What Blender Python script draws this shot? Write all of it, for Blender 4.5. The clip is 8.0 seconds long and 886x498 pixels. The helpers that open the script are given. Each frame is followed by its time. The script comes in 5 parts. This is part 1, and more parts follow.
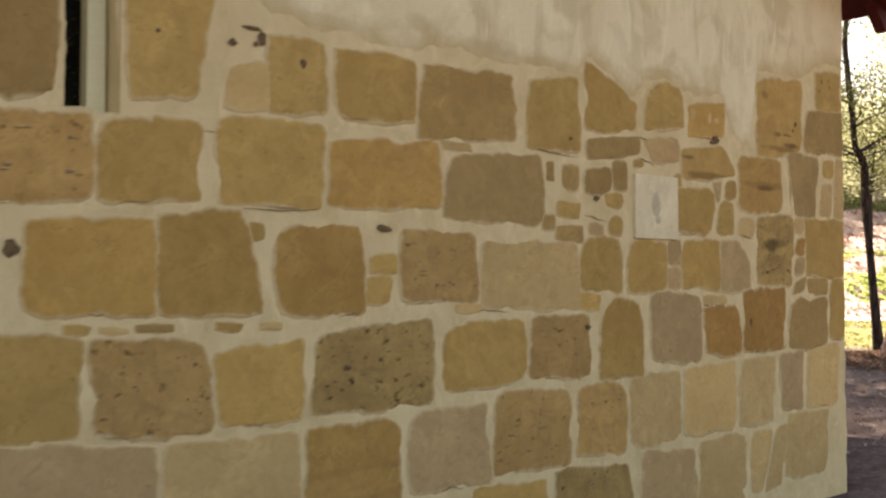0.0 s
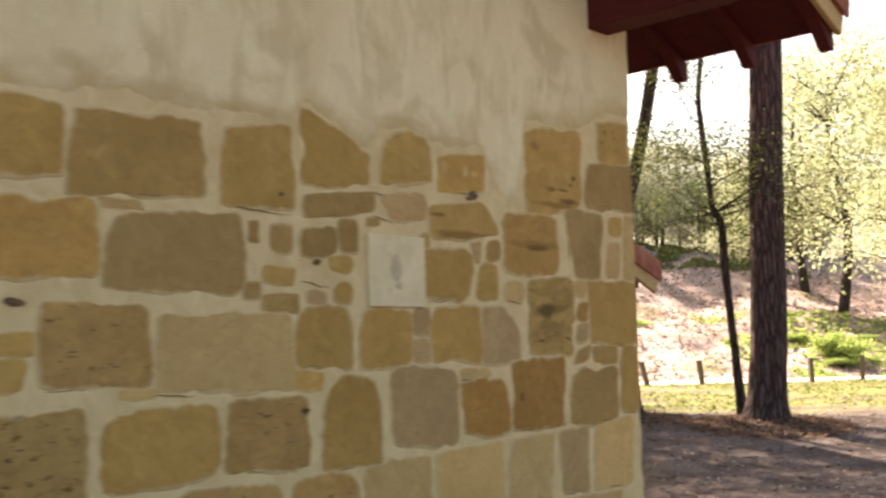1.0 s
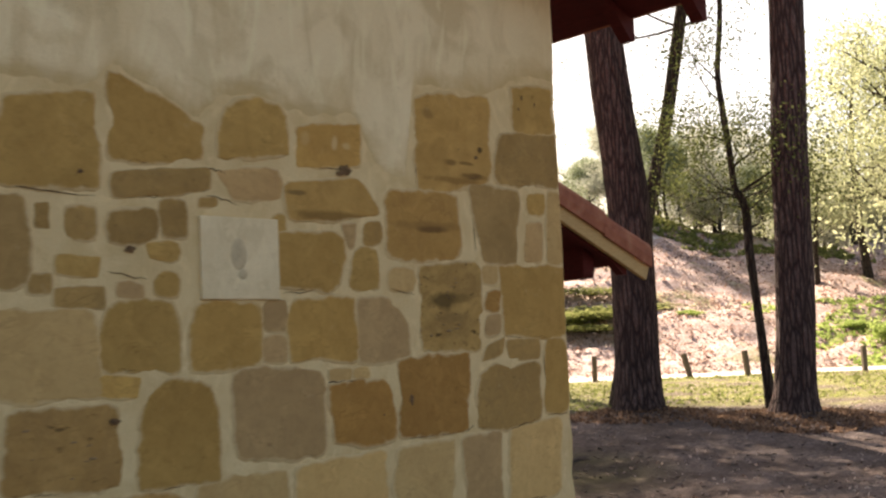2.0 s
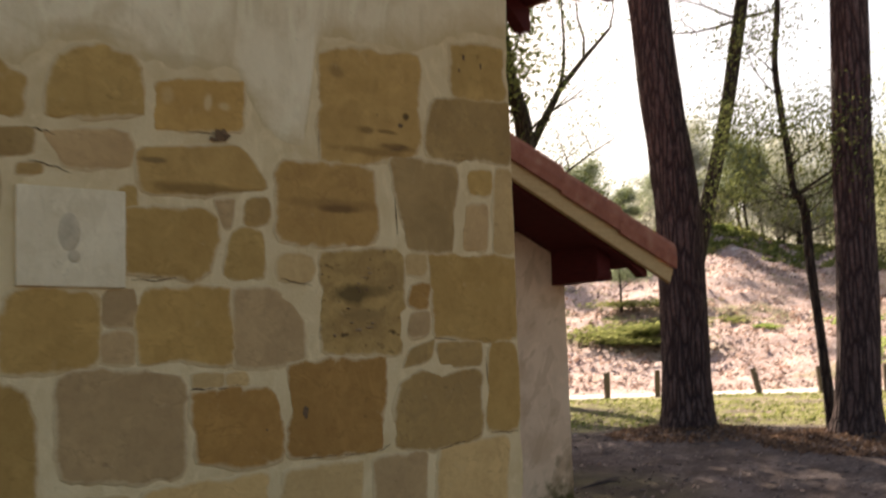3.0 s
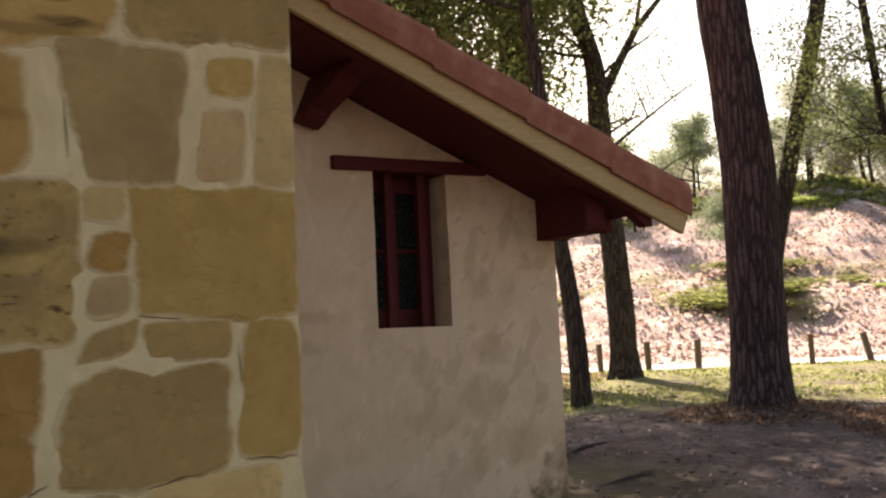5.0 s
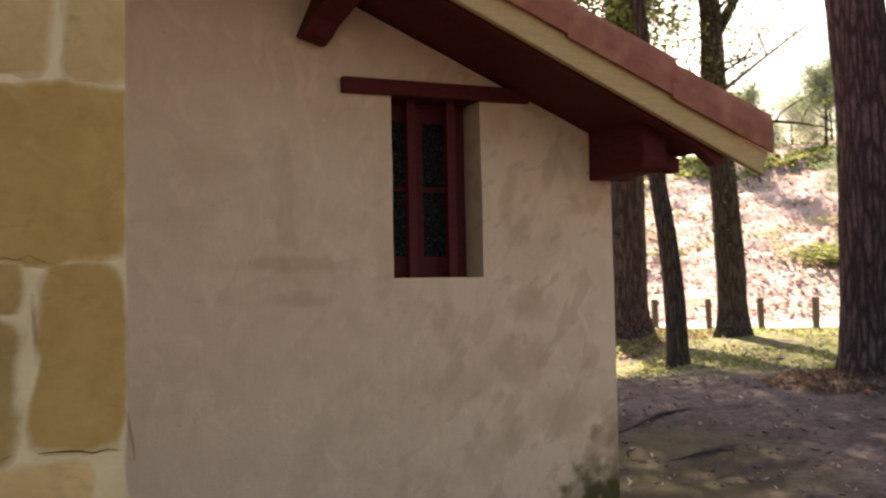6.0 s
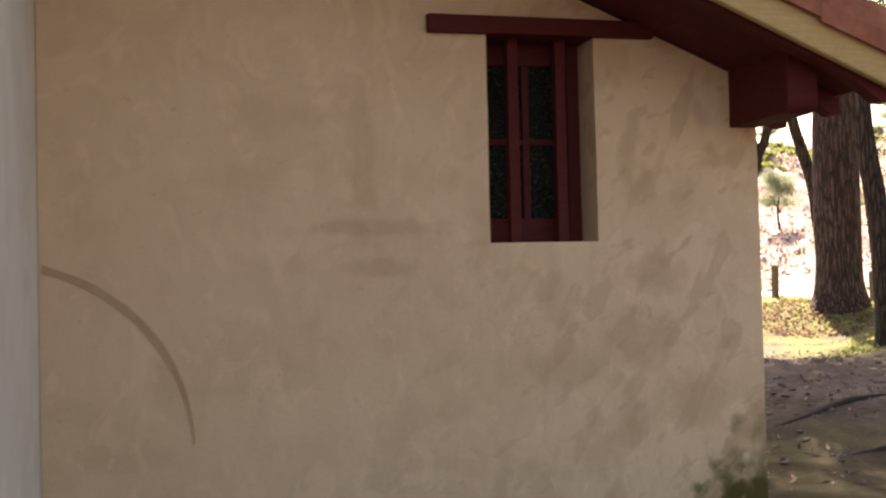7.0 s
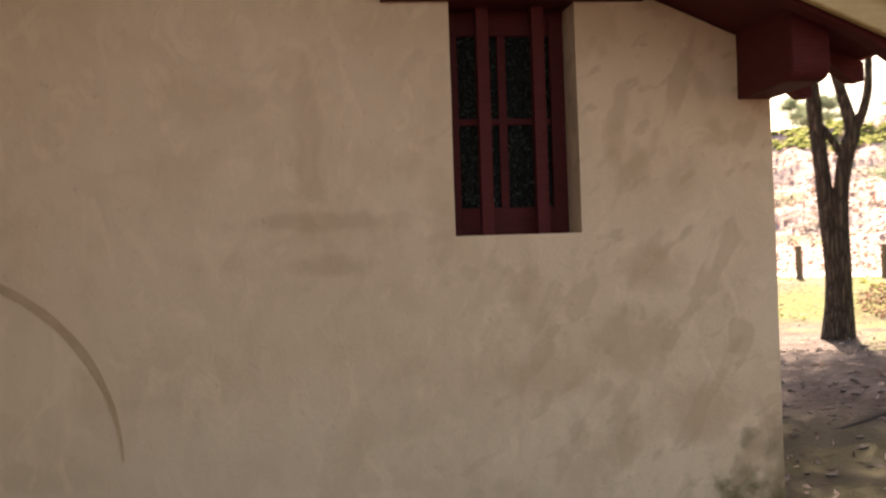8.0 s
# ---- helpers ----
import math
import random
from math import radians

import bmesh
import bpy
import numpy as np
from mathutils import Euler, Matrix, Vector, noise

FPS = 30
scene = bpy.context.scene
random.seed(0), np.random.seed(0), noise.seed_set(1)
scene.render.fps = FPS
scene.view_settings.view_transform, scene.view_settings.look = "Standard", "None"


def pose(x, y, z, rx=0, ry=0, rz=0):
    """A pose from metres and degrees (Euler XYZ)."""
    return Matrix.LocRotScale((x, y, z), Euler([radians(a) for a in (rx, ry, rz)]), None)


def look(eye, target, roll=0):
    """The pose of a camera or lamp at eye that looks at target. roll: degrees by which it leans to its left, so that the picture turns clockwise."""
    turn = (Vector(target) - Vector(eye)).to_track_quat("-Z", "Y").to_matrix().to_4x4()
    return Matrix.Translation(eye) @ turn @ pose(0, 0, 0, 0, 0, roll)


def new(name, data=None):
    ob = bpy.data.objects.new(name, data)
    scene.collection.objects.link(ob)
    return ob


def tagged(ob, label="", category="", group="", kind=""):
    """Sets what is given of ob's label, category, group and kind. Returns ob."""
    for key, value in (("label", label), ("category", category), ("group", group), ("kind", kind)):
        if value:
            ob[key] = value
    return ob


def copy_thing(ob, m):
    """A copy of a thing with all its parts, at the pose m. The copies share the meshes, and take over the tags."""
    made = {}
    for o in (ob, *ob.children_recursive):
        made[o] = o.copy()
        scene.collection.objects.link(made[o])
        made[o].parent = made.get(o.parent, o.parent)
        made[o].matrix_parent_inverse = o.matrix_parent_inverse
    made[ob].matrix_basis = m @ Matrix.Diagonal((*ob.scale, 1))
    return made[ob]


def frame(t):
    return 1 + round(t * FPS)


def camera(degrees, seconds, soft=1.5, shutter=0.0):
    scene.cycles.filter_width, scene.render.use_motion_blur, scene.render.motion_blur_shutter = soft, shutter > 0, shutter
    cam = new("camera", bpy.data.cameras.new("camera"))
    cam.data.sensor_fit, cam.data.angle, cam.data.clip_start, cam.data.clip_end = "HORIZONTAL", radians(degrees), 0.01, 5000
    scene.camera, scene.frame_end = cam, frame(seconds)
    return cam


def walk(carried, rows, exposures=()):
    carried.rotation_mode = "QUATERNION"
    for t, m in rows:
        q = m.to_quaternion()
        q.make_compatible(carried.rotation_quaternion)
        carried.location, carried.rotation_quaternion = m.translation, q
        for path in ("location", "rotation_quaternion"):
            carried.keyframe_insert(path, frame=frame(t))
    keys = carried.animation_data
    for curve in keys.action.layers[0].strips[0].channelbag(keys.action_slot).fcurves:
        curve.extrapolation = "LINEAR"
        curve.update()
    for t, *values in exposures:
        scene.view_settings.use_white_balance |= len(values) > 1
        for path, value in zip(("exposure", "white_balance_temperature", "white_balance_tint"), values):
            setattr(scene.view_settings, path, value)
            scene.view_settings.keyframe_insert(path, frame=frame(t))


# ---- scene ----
cam = camera(42.9, 8.0, soft=2.2, shutter=0.4)

PATH = [
    (0, (-7.684, -4.025, 1.418), (-6.327, -2.558, 1.499), 0.0),
    (0.5, (-7.072, -4.162, 1.423), (-5.745, -2.674, 1.573), -2.4),
    (1, (-6.403, -4.183, 1.452), (-4.943, -2.831, 1.652), -1.4),
    (1.2, (-6.117, -4.254, 1.423), (-4.646, -2.914, 1.622), -1.5),
    (1.5, (-5.759, -4.288, 1.420), (-4.351, -2.886, 1.649), -0.7),
    (1.7, (-5.499, -4.345, 1.437), (-4.11, -2.918, 1.628), -1.9),
    (2.8, (-4.074, -4.193, 1.403), (-2.772, -2.697, 1.658), -1.8),
    (3, (-3.821, -4.125, 1.373), (-2.566, -2.584, 1.597), -1.8),
    (3.5, (-3.268, -3.943, 1.414), (-2.009, -2.398, 1.581), -2.9),
    (4, (-2.666, -3.833, 1.427), (-1.469, -2.241, 1.616), -0.9),
    (4.2, (-2.448, -3.733, 1.415), (-1.316, -2.093, 1.583), -2.0),
    (5.3, (-1.257, -3.175, 1.415), (-0.238, -1.462, 1.584), -2.85),
    (5.5, (-1.052, -3.043, 1.391), (-0.105, -1.286, 1.513), -2.7),
    (5.8, (-0.742, -2.886, 1.405), (0.164, -1.103, 1.499), -1.8),
    (6, (-0.502, -2.742, 1.429), (0.375, -0.947, 1.520), -1.2),
    (6.3, (-0.183, -2.578, 1.376), (0.567, -0.729, 1.514), 0.9),
    (6.5, (0.028, -2.471, 1.350), (0.665, -0.577, 1.447), -1.0),
    (6.7, (0.158, -2.384, 1.359), (0.709, -0.462, 1.394), -2.5),
    (7, (0.424, -2.211, 1.387), (0.933, -0.277, 1.440), -1.3),
    (7.2, (0.613, -2.093, 1.380), (1.098, -0.155, 1.460), -4.2),
    (7.5, (0.950, -1.919, 1.377), (1.353, 0.036, 1.494), -2.0),
    (7.8, (1.130, -1.794, 1.420), (1.466, 0.176, 1.495), -3.8),
    (8, (1.314, -1.772, 1.453), (1.606, 0.206, 1.475), -1.9),
]
EXPOSURES = [(0, 2.6, 8500, 18), (0.7, 2.53, 8300, 15), (1.5, 2.23, 8300, 14), (3.0, 1.72, 7850, 15), (4.2, 1.72, 7850, 15), (5.5, 2.15, 7850, 16), (6.5, 2.38, 8150, 17), (7, 2.5, 8300, 17), (8, 2.56, 8300, 17)]
walk(cam, [(t, look(eye, target, roll)) for t, eye, target, roll in PATH], EXPOSURES)

# ---- light ----
SUN_WAY = Vector((0.28, 0.72, 0.66)).normalized()
world = bpy.data.worlds.new("sky")
scene.world = world
world.use_nodes = True
wn = world.node_tree.nodes
sky = wn.new("ShaderNodeTexSky")
sky.sky_type = "NISHITA"
sky.sun_disc = False
sky.sun_elevation = math.asin(SUN_WAY.z)
sky.sun_rotation = math.atan2(SUN_WAY.x, SUN_WAY.y)
sky.dust_density = 3.0
world.node_tree.links.new(sky.outputs["Color"], wn["Background"].inputs["Color"])
wn["Background"].inputs["Strength"].default_value = 0.068
sun = new("sun", bpy.data.lights.new("sun", "SUN"))
sun.data.energy, sun.data.angle, sun.data.color = 5.0, radians(0.6), (1.0, 0.94, 0.86)
sun.matrix_world = look(SUN_WAY * 60, (0, 0, 0))

# ---- materials ----


def link(nt, a, b):
    nt.links.new(a, b)


def shader(name, rough=0.9, spec=0.3):
    m = bpy.data.materials.new(name)
    m.use_nodes = True
    bsdf = m.node_tree.nodes["Principled BSDF"]
    bsdf.inputs["Roughness"].default_value = rough
    bsdf.inputs["Specular IOR Level"].default_value = spec
    return m, m.node_tree, bsdf


def slanted(nt, turn, stretch):
    """Object coordinates turned about y and then stretched."""
    tc = nt.nodes.new("ShaderNodeTexCoord")
    mp = nt.nodes.new("ShaderNodeMapping")
    mp.vector_type = "TEXTURE"
    mp.inputs["Rotation"].default_value = (0, radians(turn), 0)
    mp.inputs["Scale"].default_value = [1 / k for k in stretch]
    link(nt, tc.outputs["Object"], mp.inputs["Vector"])
    return mp.outputs["Vector"]


def coords(nt, own=True, stretch=(1, 1, 1)):
    """Object coordinates, shifted for each object where own is set."""
    tc = nt.nodes.new("ShaderNodeTexCoord")
    mp = nt.nodes.new("ShaderNodeMapping")
    mp.inputs["Scale"].default_value = stretch
    link(nt, tc.outputs["Object"], mp.inputs["Vector"])
    if own:
        info = nt.nodes.new("ShaderNodeObjectInfo")
        mul = nt.nodes.new("ShaderNodeMath")
        mul.operation = "MULTIPLY"
        mul.inputs[1].default_value = 37.0
        link(nt, info.outputs["Random"], mul.inputs[0])
        link(nt, mul.outputs[0], mp.inputs["Location"])
    return mp.outputs["Vector"]


def noise_of(nt, vec, scale, detail=4.0, rough=0.6, distort=0.0):
    n = nt.nodes.new("ShaderNodeTexNoise")
    n.inputs["Scale"].default_value = scale
    n.inputs["Detail"].default_value = detail
    n.inputs["Roughness"].default_value = rough
    n.inputs["Distortion"].default_value = distort
    link(nt, vec, n.inputs["Vector"])
    return n.outputs["Fac"]


def ramp(nt, fac, stops):
    r = nt.nodes.new("ShaderNodeValToRGB")
    e = r.color_ramp.elements
    while len(e) < len(stops):
        e.new(0.5)
    for el, (p, c) in zip(e, stops):
        el.position = p
        el.color = (*c, 1) if len(c) == 3 else c
    link(nt, fac, r.inputs["Fac"])
    return r.outputs["Color"]


def mixed(nt, fac, a, b, mode="MIX"):
    x = nt.nodes.new("ShaderNodeMix")
    x.data_type, x.blend_type = "RGBA", mode
    for sock, v in ((x.inputs["Factor"], fac), (x.inputs["A"], a), (x.inputs["B"], b)):
        if isinstance(v, (int, float)):
            sock.default_value = v
        elif isinstance(v, tuple):
            sock.default_value = (*v, 1)
        else:
            link(nt, v, sock)
    return x.outputs["Result"]


def relief(nt, bsdf, height, strength=0.4, dist=0.01):
    b = nt.nodes.new("ShaderNodeBump")
    b.inputs["Strength"].default_value = strength
    b.inputs["Distance"].default_value = dist
    link(nt, height, b.inputs["Height"])
    link(nt, b.outputs["Normal"], bsdf.inputs["Normal"])


def marked(nt, col, marks):
    """Stains with a soft ragged outline: (x, z, half width, half height, strength, colour)."""
    tc = nt.nodes.new("ShaderNodeTexCoord")
    wob = nt.nodes.new("ShaderNodeTexNoise")
    wob.inputs["Scale"].default_value = 9.0
    wob.inputs["Detail"].default_value = 5.0
    link(nt, tc.outputs["Object"], wob.inputs["Vector"])
    for x, z, w, h, k, c in marks:
        mad = nt.nodes.new("ShaderNodeVectorMath")
        mad.operation = "MULTIPLY_ADD"
        mad.inputs[1].default_value = (1.5 * w, 0, 1.5 * h)
        mad.inputs[2].default_value = (-0.75 * w - x, 0, -0.75 * h - z)
        link(nt, wob.outputs["Color"], mad.inputs[0])
        add = nt.nodes.new("ShaderNodeVectorMath")
        add.operation = "ADD"
        link(nt, mad.outputs[0], add.inputs[0])
        link(nt, tc.outputs["Object"], add.inputs[1])
        size = nt.nodes.new("ShaderNodeVectorMath")
        size.operation = "MULTIPLY"
        size.inputs[1].default_value = (1 / w, 0, 1 / h)
        link(nt, add.outputs[0], size.inputs[0])
        far = nt.nodes.new("ShaderNodeVectorMath")
        far.operation = "LENGTH"
        link(nt, size.outputs[0], far.inputs[0])
        r = nt.nodes.new("ShaderNodeMapRange")
        r.inputs["From Min"].default_value = 1.15
        r.inputs["From Max"].default_value = 0.55
        r.inputs["To Max"].default_value = k
        link(nt, far.outputs["Value"], r.inputs["Value"])
        col = mixed(nt, r.outputs["Result"], col, c)
    return col


def stone_material(name, base, dark, stain, pits=0.35, bands=0.0, marks=()):
    m, nt, bs = shader(name, 0.92, 0.2)
    base, dark, stain = [(1.10 * c[0], 0.995 * c[1], 0.755 * c[2]) for c in (base, dark, stain)]
    v = coords(nt)
    big = noise_of(nt, v, 2.6, 5, 0.6, 0.5)
    mid = noise_of(nt, v, 11.0, 5, 0.6, 0.8)
    fine = noise_of(nt, v, 60.0, 5, 0.7)
    col = ramp(nt, big, [(0.34, dark), (0.66, base)])
    col = mixed(nt, ramp(nt, mid, [(0.45, (0, 0, 0)), (0.72, (0.6, 0.6, 0.6))]), col, stain)
    worn = noise_of(nt, v, 5.0, 5, 0.65, 1.2)
    col = mixed(nt, ramp(nt, worn, [(0.52, (0, 0, 0)), (0.70, (0.55, 0.55, 0.55))]), col, tuple(min(0.8, 1.22 * c) for c in base))
    col = mixed(nt, 0.12, col, ramp(nt, fine, [(0.3, stain), (0.7, base)]))
    layer = noise_of(nt, coords(nt, True, (0.8, 1, 2.6)), 1.7, 4, 0.5, 1.3)
    col = mixed(nt, ramp(nt, layer, [(0.50, (0, 0, 0)), (0.74, (0.12 + 0.9 * bands,) * 3)]), col, stain)
    spots = noise_of(nt, coords(nt, True, (1.0, 1, 1.8)), 15.0, 3, 0.55)
    hole = ramp(nt, spots, [(0.69 - 0.09 * pits, (0, 0, 0)), (0.76 - 0.05 * pits, (pits,) * 3)])
    col = mixed(nt, hole, col, tuple(0.4 * c for c in stain))
    grit = noise_of(nt, v, 38.0, 4, 0.65, 0.3)
    col = mixed(nt, ramp(nt, grit, [(0.34, (0.16, 0.16, 0.16)), (0.48, (0, 0, 0))]), col, tuple(0.72 * c for c in stain))
    vein = noise_of(nt, coords(nt, True, (0.8, 1, 1.5)), 4.2, 4, 0.6, 0.6)
    vein = ramp(nt, vein, [(0.485, (0, 0, 0)), (0.497, (0.3, 0.3, 0.3)), (0.503, (0.3, 0.3, 0.3)), (0.515, (0, 0, 0))])
    vein = mixed(nt, 1.0, vein, ramp(nt, worn, [(0.45, (0, 0, 0)), (0.60, (1, 1, 1))]), "MULTIPLY")
    col = mixed(nt, vein, col, tuple(0.55 * c for c in stain))
    if marks:
        col = marked(nt, col, marks)
    tint = nt.nodes.new("ShaderNodeObjectInfo")
    col = mixed(nt, 1.0, col, ramp(nt, tint.outputs["Random"], [(0.0, (0.88, 0.86, 0.83)), (0.5, (1.0, 1.0, 1.0)), (1.0, (1.12, 1.08, 1.0))]), "MULTIPLY")
    rim = nt.nodes.new("ShaderNodeAttribute")
    rim.attribute_name = "lime"
    smear = noise_of(nt, v, 10.0, 6, 0.7, 0.8)
    both = nt.nodes.new("ShaderNodeMath")
    both.operation = "ADD"
    link(nt, rim.outputs["Fac"], both.inputs[0])
    link(nt, smear, both.inputs[1])
    col = mixed(nt, ramp(nt, both.outputs[0], [(0.62, (0, 0, 0)), (0.95, (0.9, 0.9, 0.9))]), col, (0.60, 0.46, 0.25))
    link(nt, col, bs.inputs["Base Color"])
    h = mixed(nt, hole, mixed(nt, 0.5, mixed(nt, 0.3, mid, fine), layer), (0.0, 0.0, 0.0))
    relief(nt, bs, h, 0.5, 0.010)
    return m


STONE = {
    "o": stone_material("sandstone_ochre", (0.47, 0.335, 0.145), (0.39, 0.27, 0.112), (0.32, 0.212, 0.088)),
    "d": stone_material("sandstone_gold", (0.435, 0.30, 0.125), (0.365, 0.242, 0.095), (0.30, 0.192, 0.075), 0.2),
    "b": stone_material("sandstone_brown", (0.375, 0.23, 0.09), (0.305, 0.178, 0.065), (0.25, 0.135, 0.05)),
    "g": stone_material("sandstone_grey_brown", (0.375, 0.265, 0.125), (0.30, 0.205, 0.095), (0.23, 0.165, 0.09)),
    "G": stone_material("sandstone_slate_grey", (0.325, 0.235, 0.125), (0.25, 0.178, 0.092), (0.39, 0.28, 0.145), 0.1, 0.3),
    "k": stone_material("sandstone_pale_grey", (0.465, 0.349, 0.215), (0.39, 0.287, 0.175), (0.32, 0.225, 0.14)),
    "p": stone_material("sandstone_pale_tan", (0.54, 0.41, 0.235), (0.465, 0.345, 0.19), (0.40, 0.285, 0.15), 0.25),
    "s": stone_material("sandstone_banded", (0.47, 0.32, 0.135), (0.37, 0.235, 0.085), (0.29, 0.175, 0.08), 0.15, 0.5),
    "w": stone_material("sandstone_weathered", (0.46, 0.32, 0.155), (0.36, 0.235, 0.105), (0.26, 0.17, 0.09), 0.75, 0.2),
    "P": stone_material("sandstone_streaked", (0.43, 0.285, 0.12), (0.37, 0.235, 0.09), (0.30, 0.18, 0.08), 0.1, 0.2,
                        [(-1.06, 2.125, 0.11, 0.022, 0.8, (0.13, 0.07, 0.025)), (-1.10, 2.14, 0.22, 0.03, 0.5, (0.20, 0.11, 0.04))]),
    "C": stone_material("sandstone_rust_banded", (0.46, 0.32, 0.14), (0.38, 0.255, 0.105), (0.31, 0.20, 0.085), 0.15, 0.3,
                        [(-1.72, 2.155, 0.27, 0.028, 0.7, (0.19, 0.11, 0.035)), (-1.93, 2.26, 0.06, 0.015, 0.7, (0.15, 0.095, 0.04)), (-0.86, 2.40, 0.24, 0.02, 0.6, (0.20, 0.11, 0.035)),
                         (-0.72, 2.43, 0.10, 0.02, 0.75, (0.13, 0.07, 0.025)), (-0.90, 2.50, 0.05, 0.02, 0.7, (0.15, 0.085, 0.03)), (-0.78, 2.50, 0.06, 0.012, 0.7, (0.15, 0.085, 0.03)), (-0.67, 2.585, 0.02, 0.02, 0.9, (0.08, 0.05, 0.02)), (-1.05, 2.75, 0.05, 0.03, 0.5, (0.17, 0.10, 0.04)), (-1.685, 2.525, 0.022, 0.035, 0.45, (0.68, 0.56, 0.34)), (-1.61, 2.515, 0.03, 0.018, 0.35, (0.66, 0.54, 0.33)), (-1.87, 2.53, 0.03, 0.04, 0.25, (0.60, 0.48, 0.28))]),
    "W": stone_material("sandstone_eroded", (0.44, 0.325, 0.155), (0.34, 0.24, 0.11), (0.20, 0.135, 0.07), 0.95, 0.45,
                        [(-0.99, 1.745, 0.12, 0.05, 0.85, (0.095, 0.065, 0.025)), (-0.90, 1.76, 0.12, 0.03, 0.6, (0.13, 0.085, 0.03)), (-0.93, 1.66, 0.12, 0.03, 0.35, (0.15, 0.10, 0.045))]),
}


def plaster_material(name, light, mid, stain, scale=1.0, blots=0.5, marks=(), fall=(1.0, 1.0, 0.5), dabs=(), hem=()):
    """Limewash or render: clouds, trowelled blots, strokes and marks."""
    m, nt, bs = shader(name, 0.95, 0.15)
    v = coords(nt, False)
    cloud = noise_of(nt, v, 1.1 * scale, 5, 0.55, 0.7)
    blot = noise_of(nt, v, 2.3 * scale, 4, 0.5, 0.9)
    stroke = noise_of(nt, coords(nt, False, fall), 5.0 * scale, 3, 0.5, 0.9)
    fine = noise_of(nt, v, 70.0, 5, 0.7)
    col = ramp(nt, cloud, [(0.32, mid), (0.62, light)])
    col = mixed(nt, ramp(nt, blot, [(0.50, (0, 0, 0)), (0.68, (blots,) * 3)]), col, stain)
    col = mixed(nt, ramp(nt, stroke, [(0.54, (0, 0, 0)), (0.72, (0.75 * blots,) * 3)]), col, stain)
    wipe = noise_of(nt, coords(nt, False, (0.9 * fall[0], 1.0, 1.2 * fall[2])), 4.0 * scale, 4, 0.55, 1.8)
    col = mixed(nt, ramp(nt, wipe, [(0.55, (0, 0, 0)), (0.66, (0.6, 0.6, 0.6))]), col, tuple(min(0.85, 1.1 * c) for c in light))
    col = mixed(nt, 0.14, col, ramp(nt, fine, [(0.3, stain), (0.7, light)]))
    fleck = noise_of(nt, v, 24.0, 4, 0.6, 0.4)
    col = mixed(nt, ramp(nt, fleck, [(0.66, (0, 0, 0)), (0.76, (0.5, 0.5, 0.5))]), col, tuple(0.75 * c for c in stain))
    if marks:
        col = marked(nt, col, marks)
    if hem:
        edge = nt.nodes.new("ShaderNodeAttribute")
        edge.attribute_name = "hem"
        both = nt.nodes.new("ShaderNodeMath")
        link(nt, edge.outputs["Fac"], both.inputs[0])
        link(nt, noise_of(nt, v, 5.0, 5, 0.6, 0.5), both.inputs[1])
        col = mixed(nt, ramp(nt, both.outputs[0], [(0.62, (0, 0, 0)), (1.0, (0.8, 0.8, 0.8))]), col, hem)
    if dabs:
        sep = nt.nodes.new("ShaderNodeSeparateXYZ")
        link(nt, v, sep.inputs[0])
        side = nt.nodes.new("ShaderNodeMapRange")
        side.inputs["From Min"].default_value, side.inputs["From Max"].default_value = dabs
        link(nt, sep.outputs["X"], side.inputs["Value"])
        for turn, size, lo, hi, k in ((28, 4.0, 0.56, 0.62, 0.5), (55, 7.0, 0.60, 0.66, 0.5), (-20, 2.4, 0.56, 0.63, 0.45)):
            dab = noise_of(nt, slanted(nt, turn, (1.35, 1.0, 0.7)), size, 2.5, 0.5, 0.2)
            dab = mixed(nt, 1.0, ramp(nt, dab, [(lo, (0, 0, 0)), (hi, (k, k, k))]), side.outputs["Result"], "MULTIPLY")
            col = mixed(nt, dab, col, tuple(0.95 * c for c in stain))
    link(nt, col, bs.inputs["Base Color"])
    h = mixed(nt, 0.25, mixed(nt, 0.5, blot, stroke), fine)
    relief(nt, bs, h, 0.6 if dabs else 0.85, 0.016)
    return m


LIME = plaster_material("lime_plaster", (0.72, 0.57, 0.315), (0.64, 0.49, 0.26), (0.53, 0.385, 0.18), 1.6, 0.5)
OLIVE = (0.50, 0.39, 0.21)
COAT = plaster_material("lime_coat", (0.82, 0.70, 0.45), (0.73, 0.60, 0.36), (0.54, 0.415, 0.22), 1.2, 0.65,
                        [(-3.62, 2.67, 0.16, 0.035, 0.5, OLIVE), (-4.12, 2.73, 0.10, 0.05, 0.45, OLIVE), (-3.2, 2.66, 0.25, 0.03, 0.4, OLIVE), (-2.16, 2.74, 0.18, 0.03, 0.5, OLIVE), (-2.88, 2.95, 0.06, 0.14, 0.35, OLIVE),
                         (-4.7, 2.64, 0.3, 0.04, 0.4, OLIVE), (-2.45, 2.8, 0.08, 0.14, 0.3, OLIVE), (-1.75, 2.68, 0.2, 0.03, 0.4, OLIVE)], (1.3, 1.0, 0.28), (), (0.54, 0.40, 0.19))
BLUSH = (0.48, 0.31, 0.18)
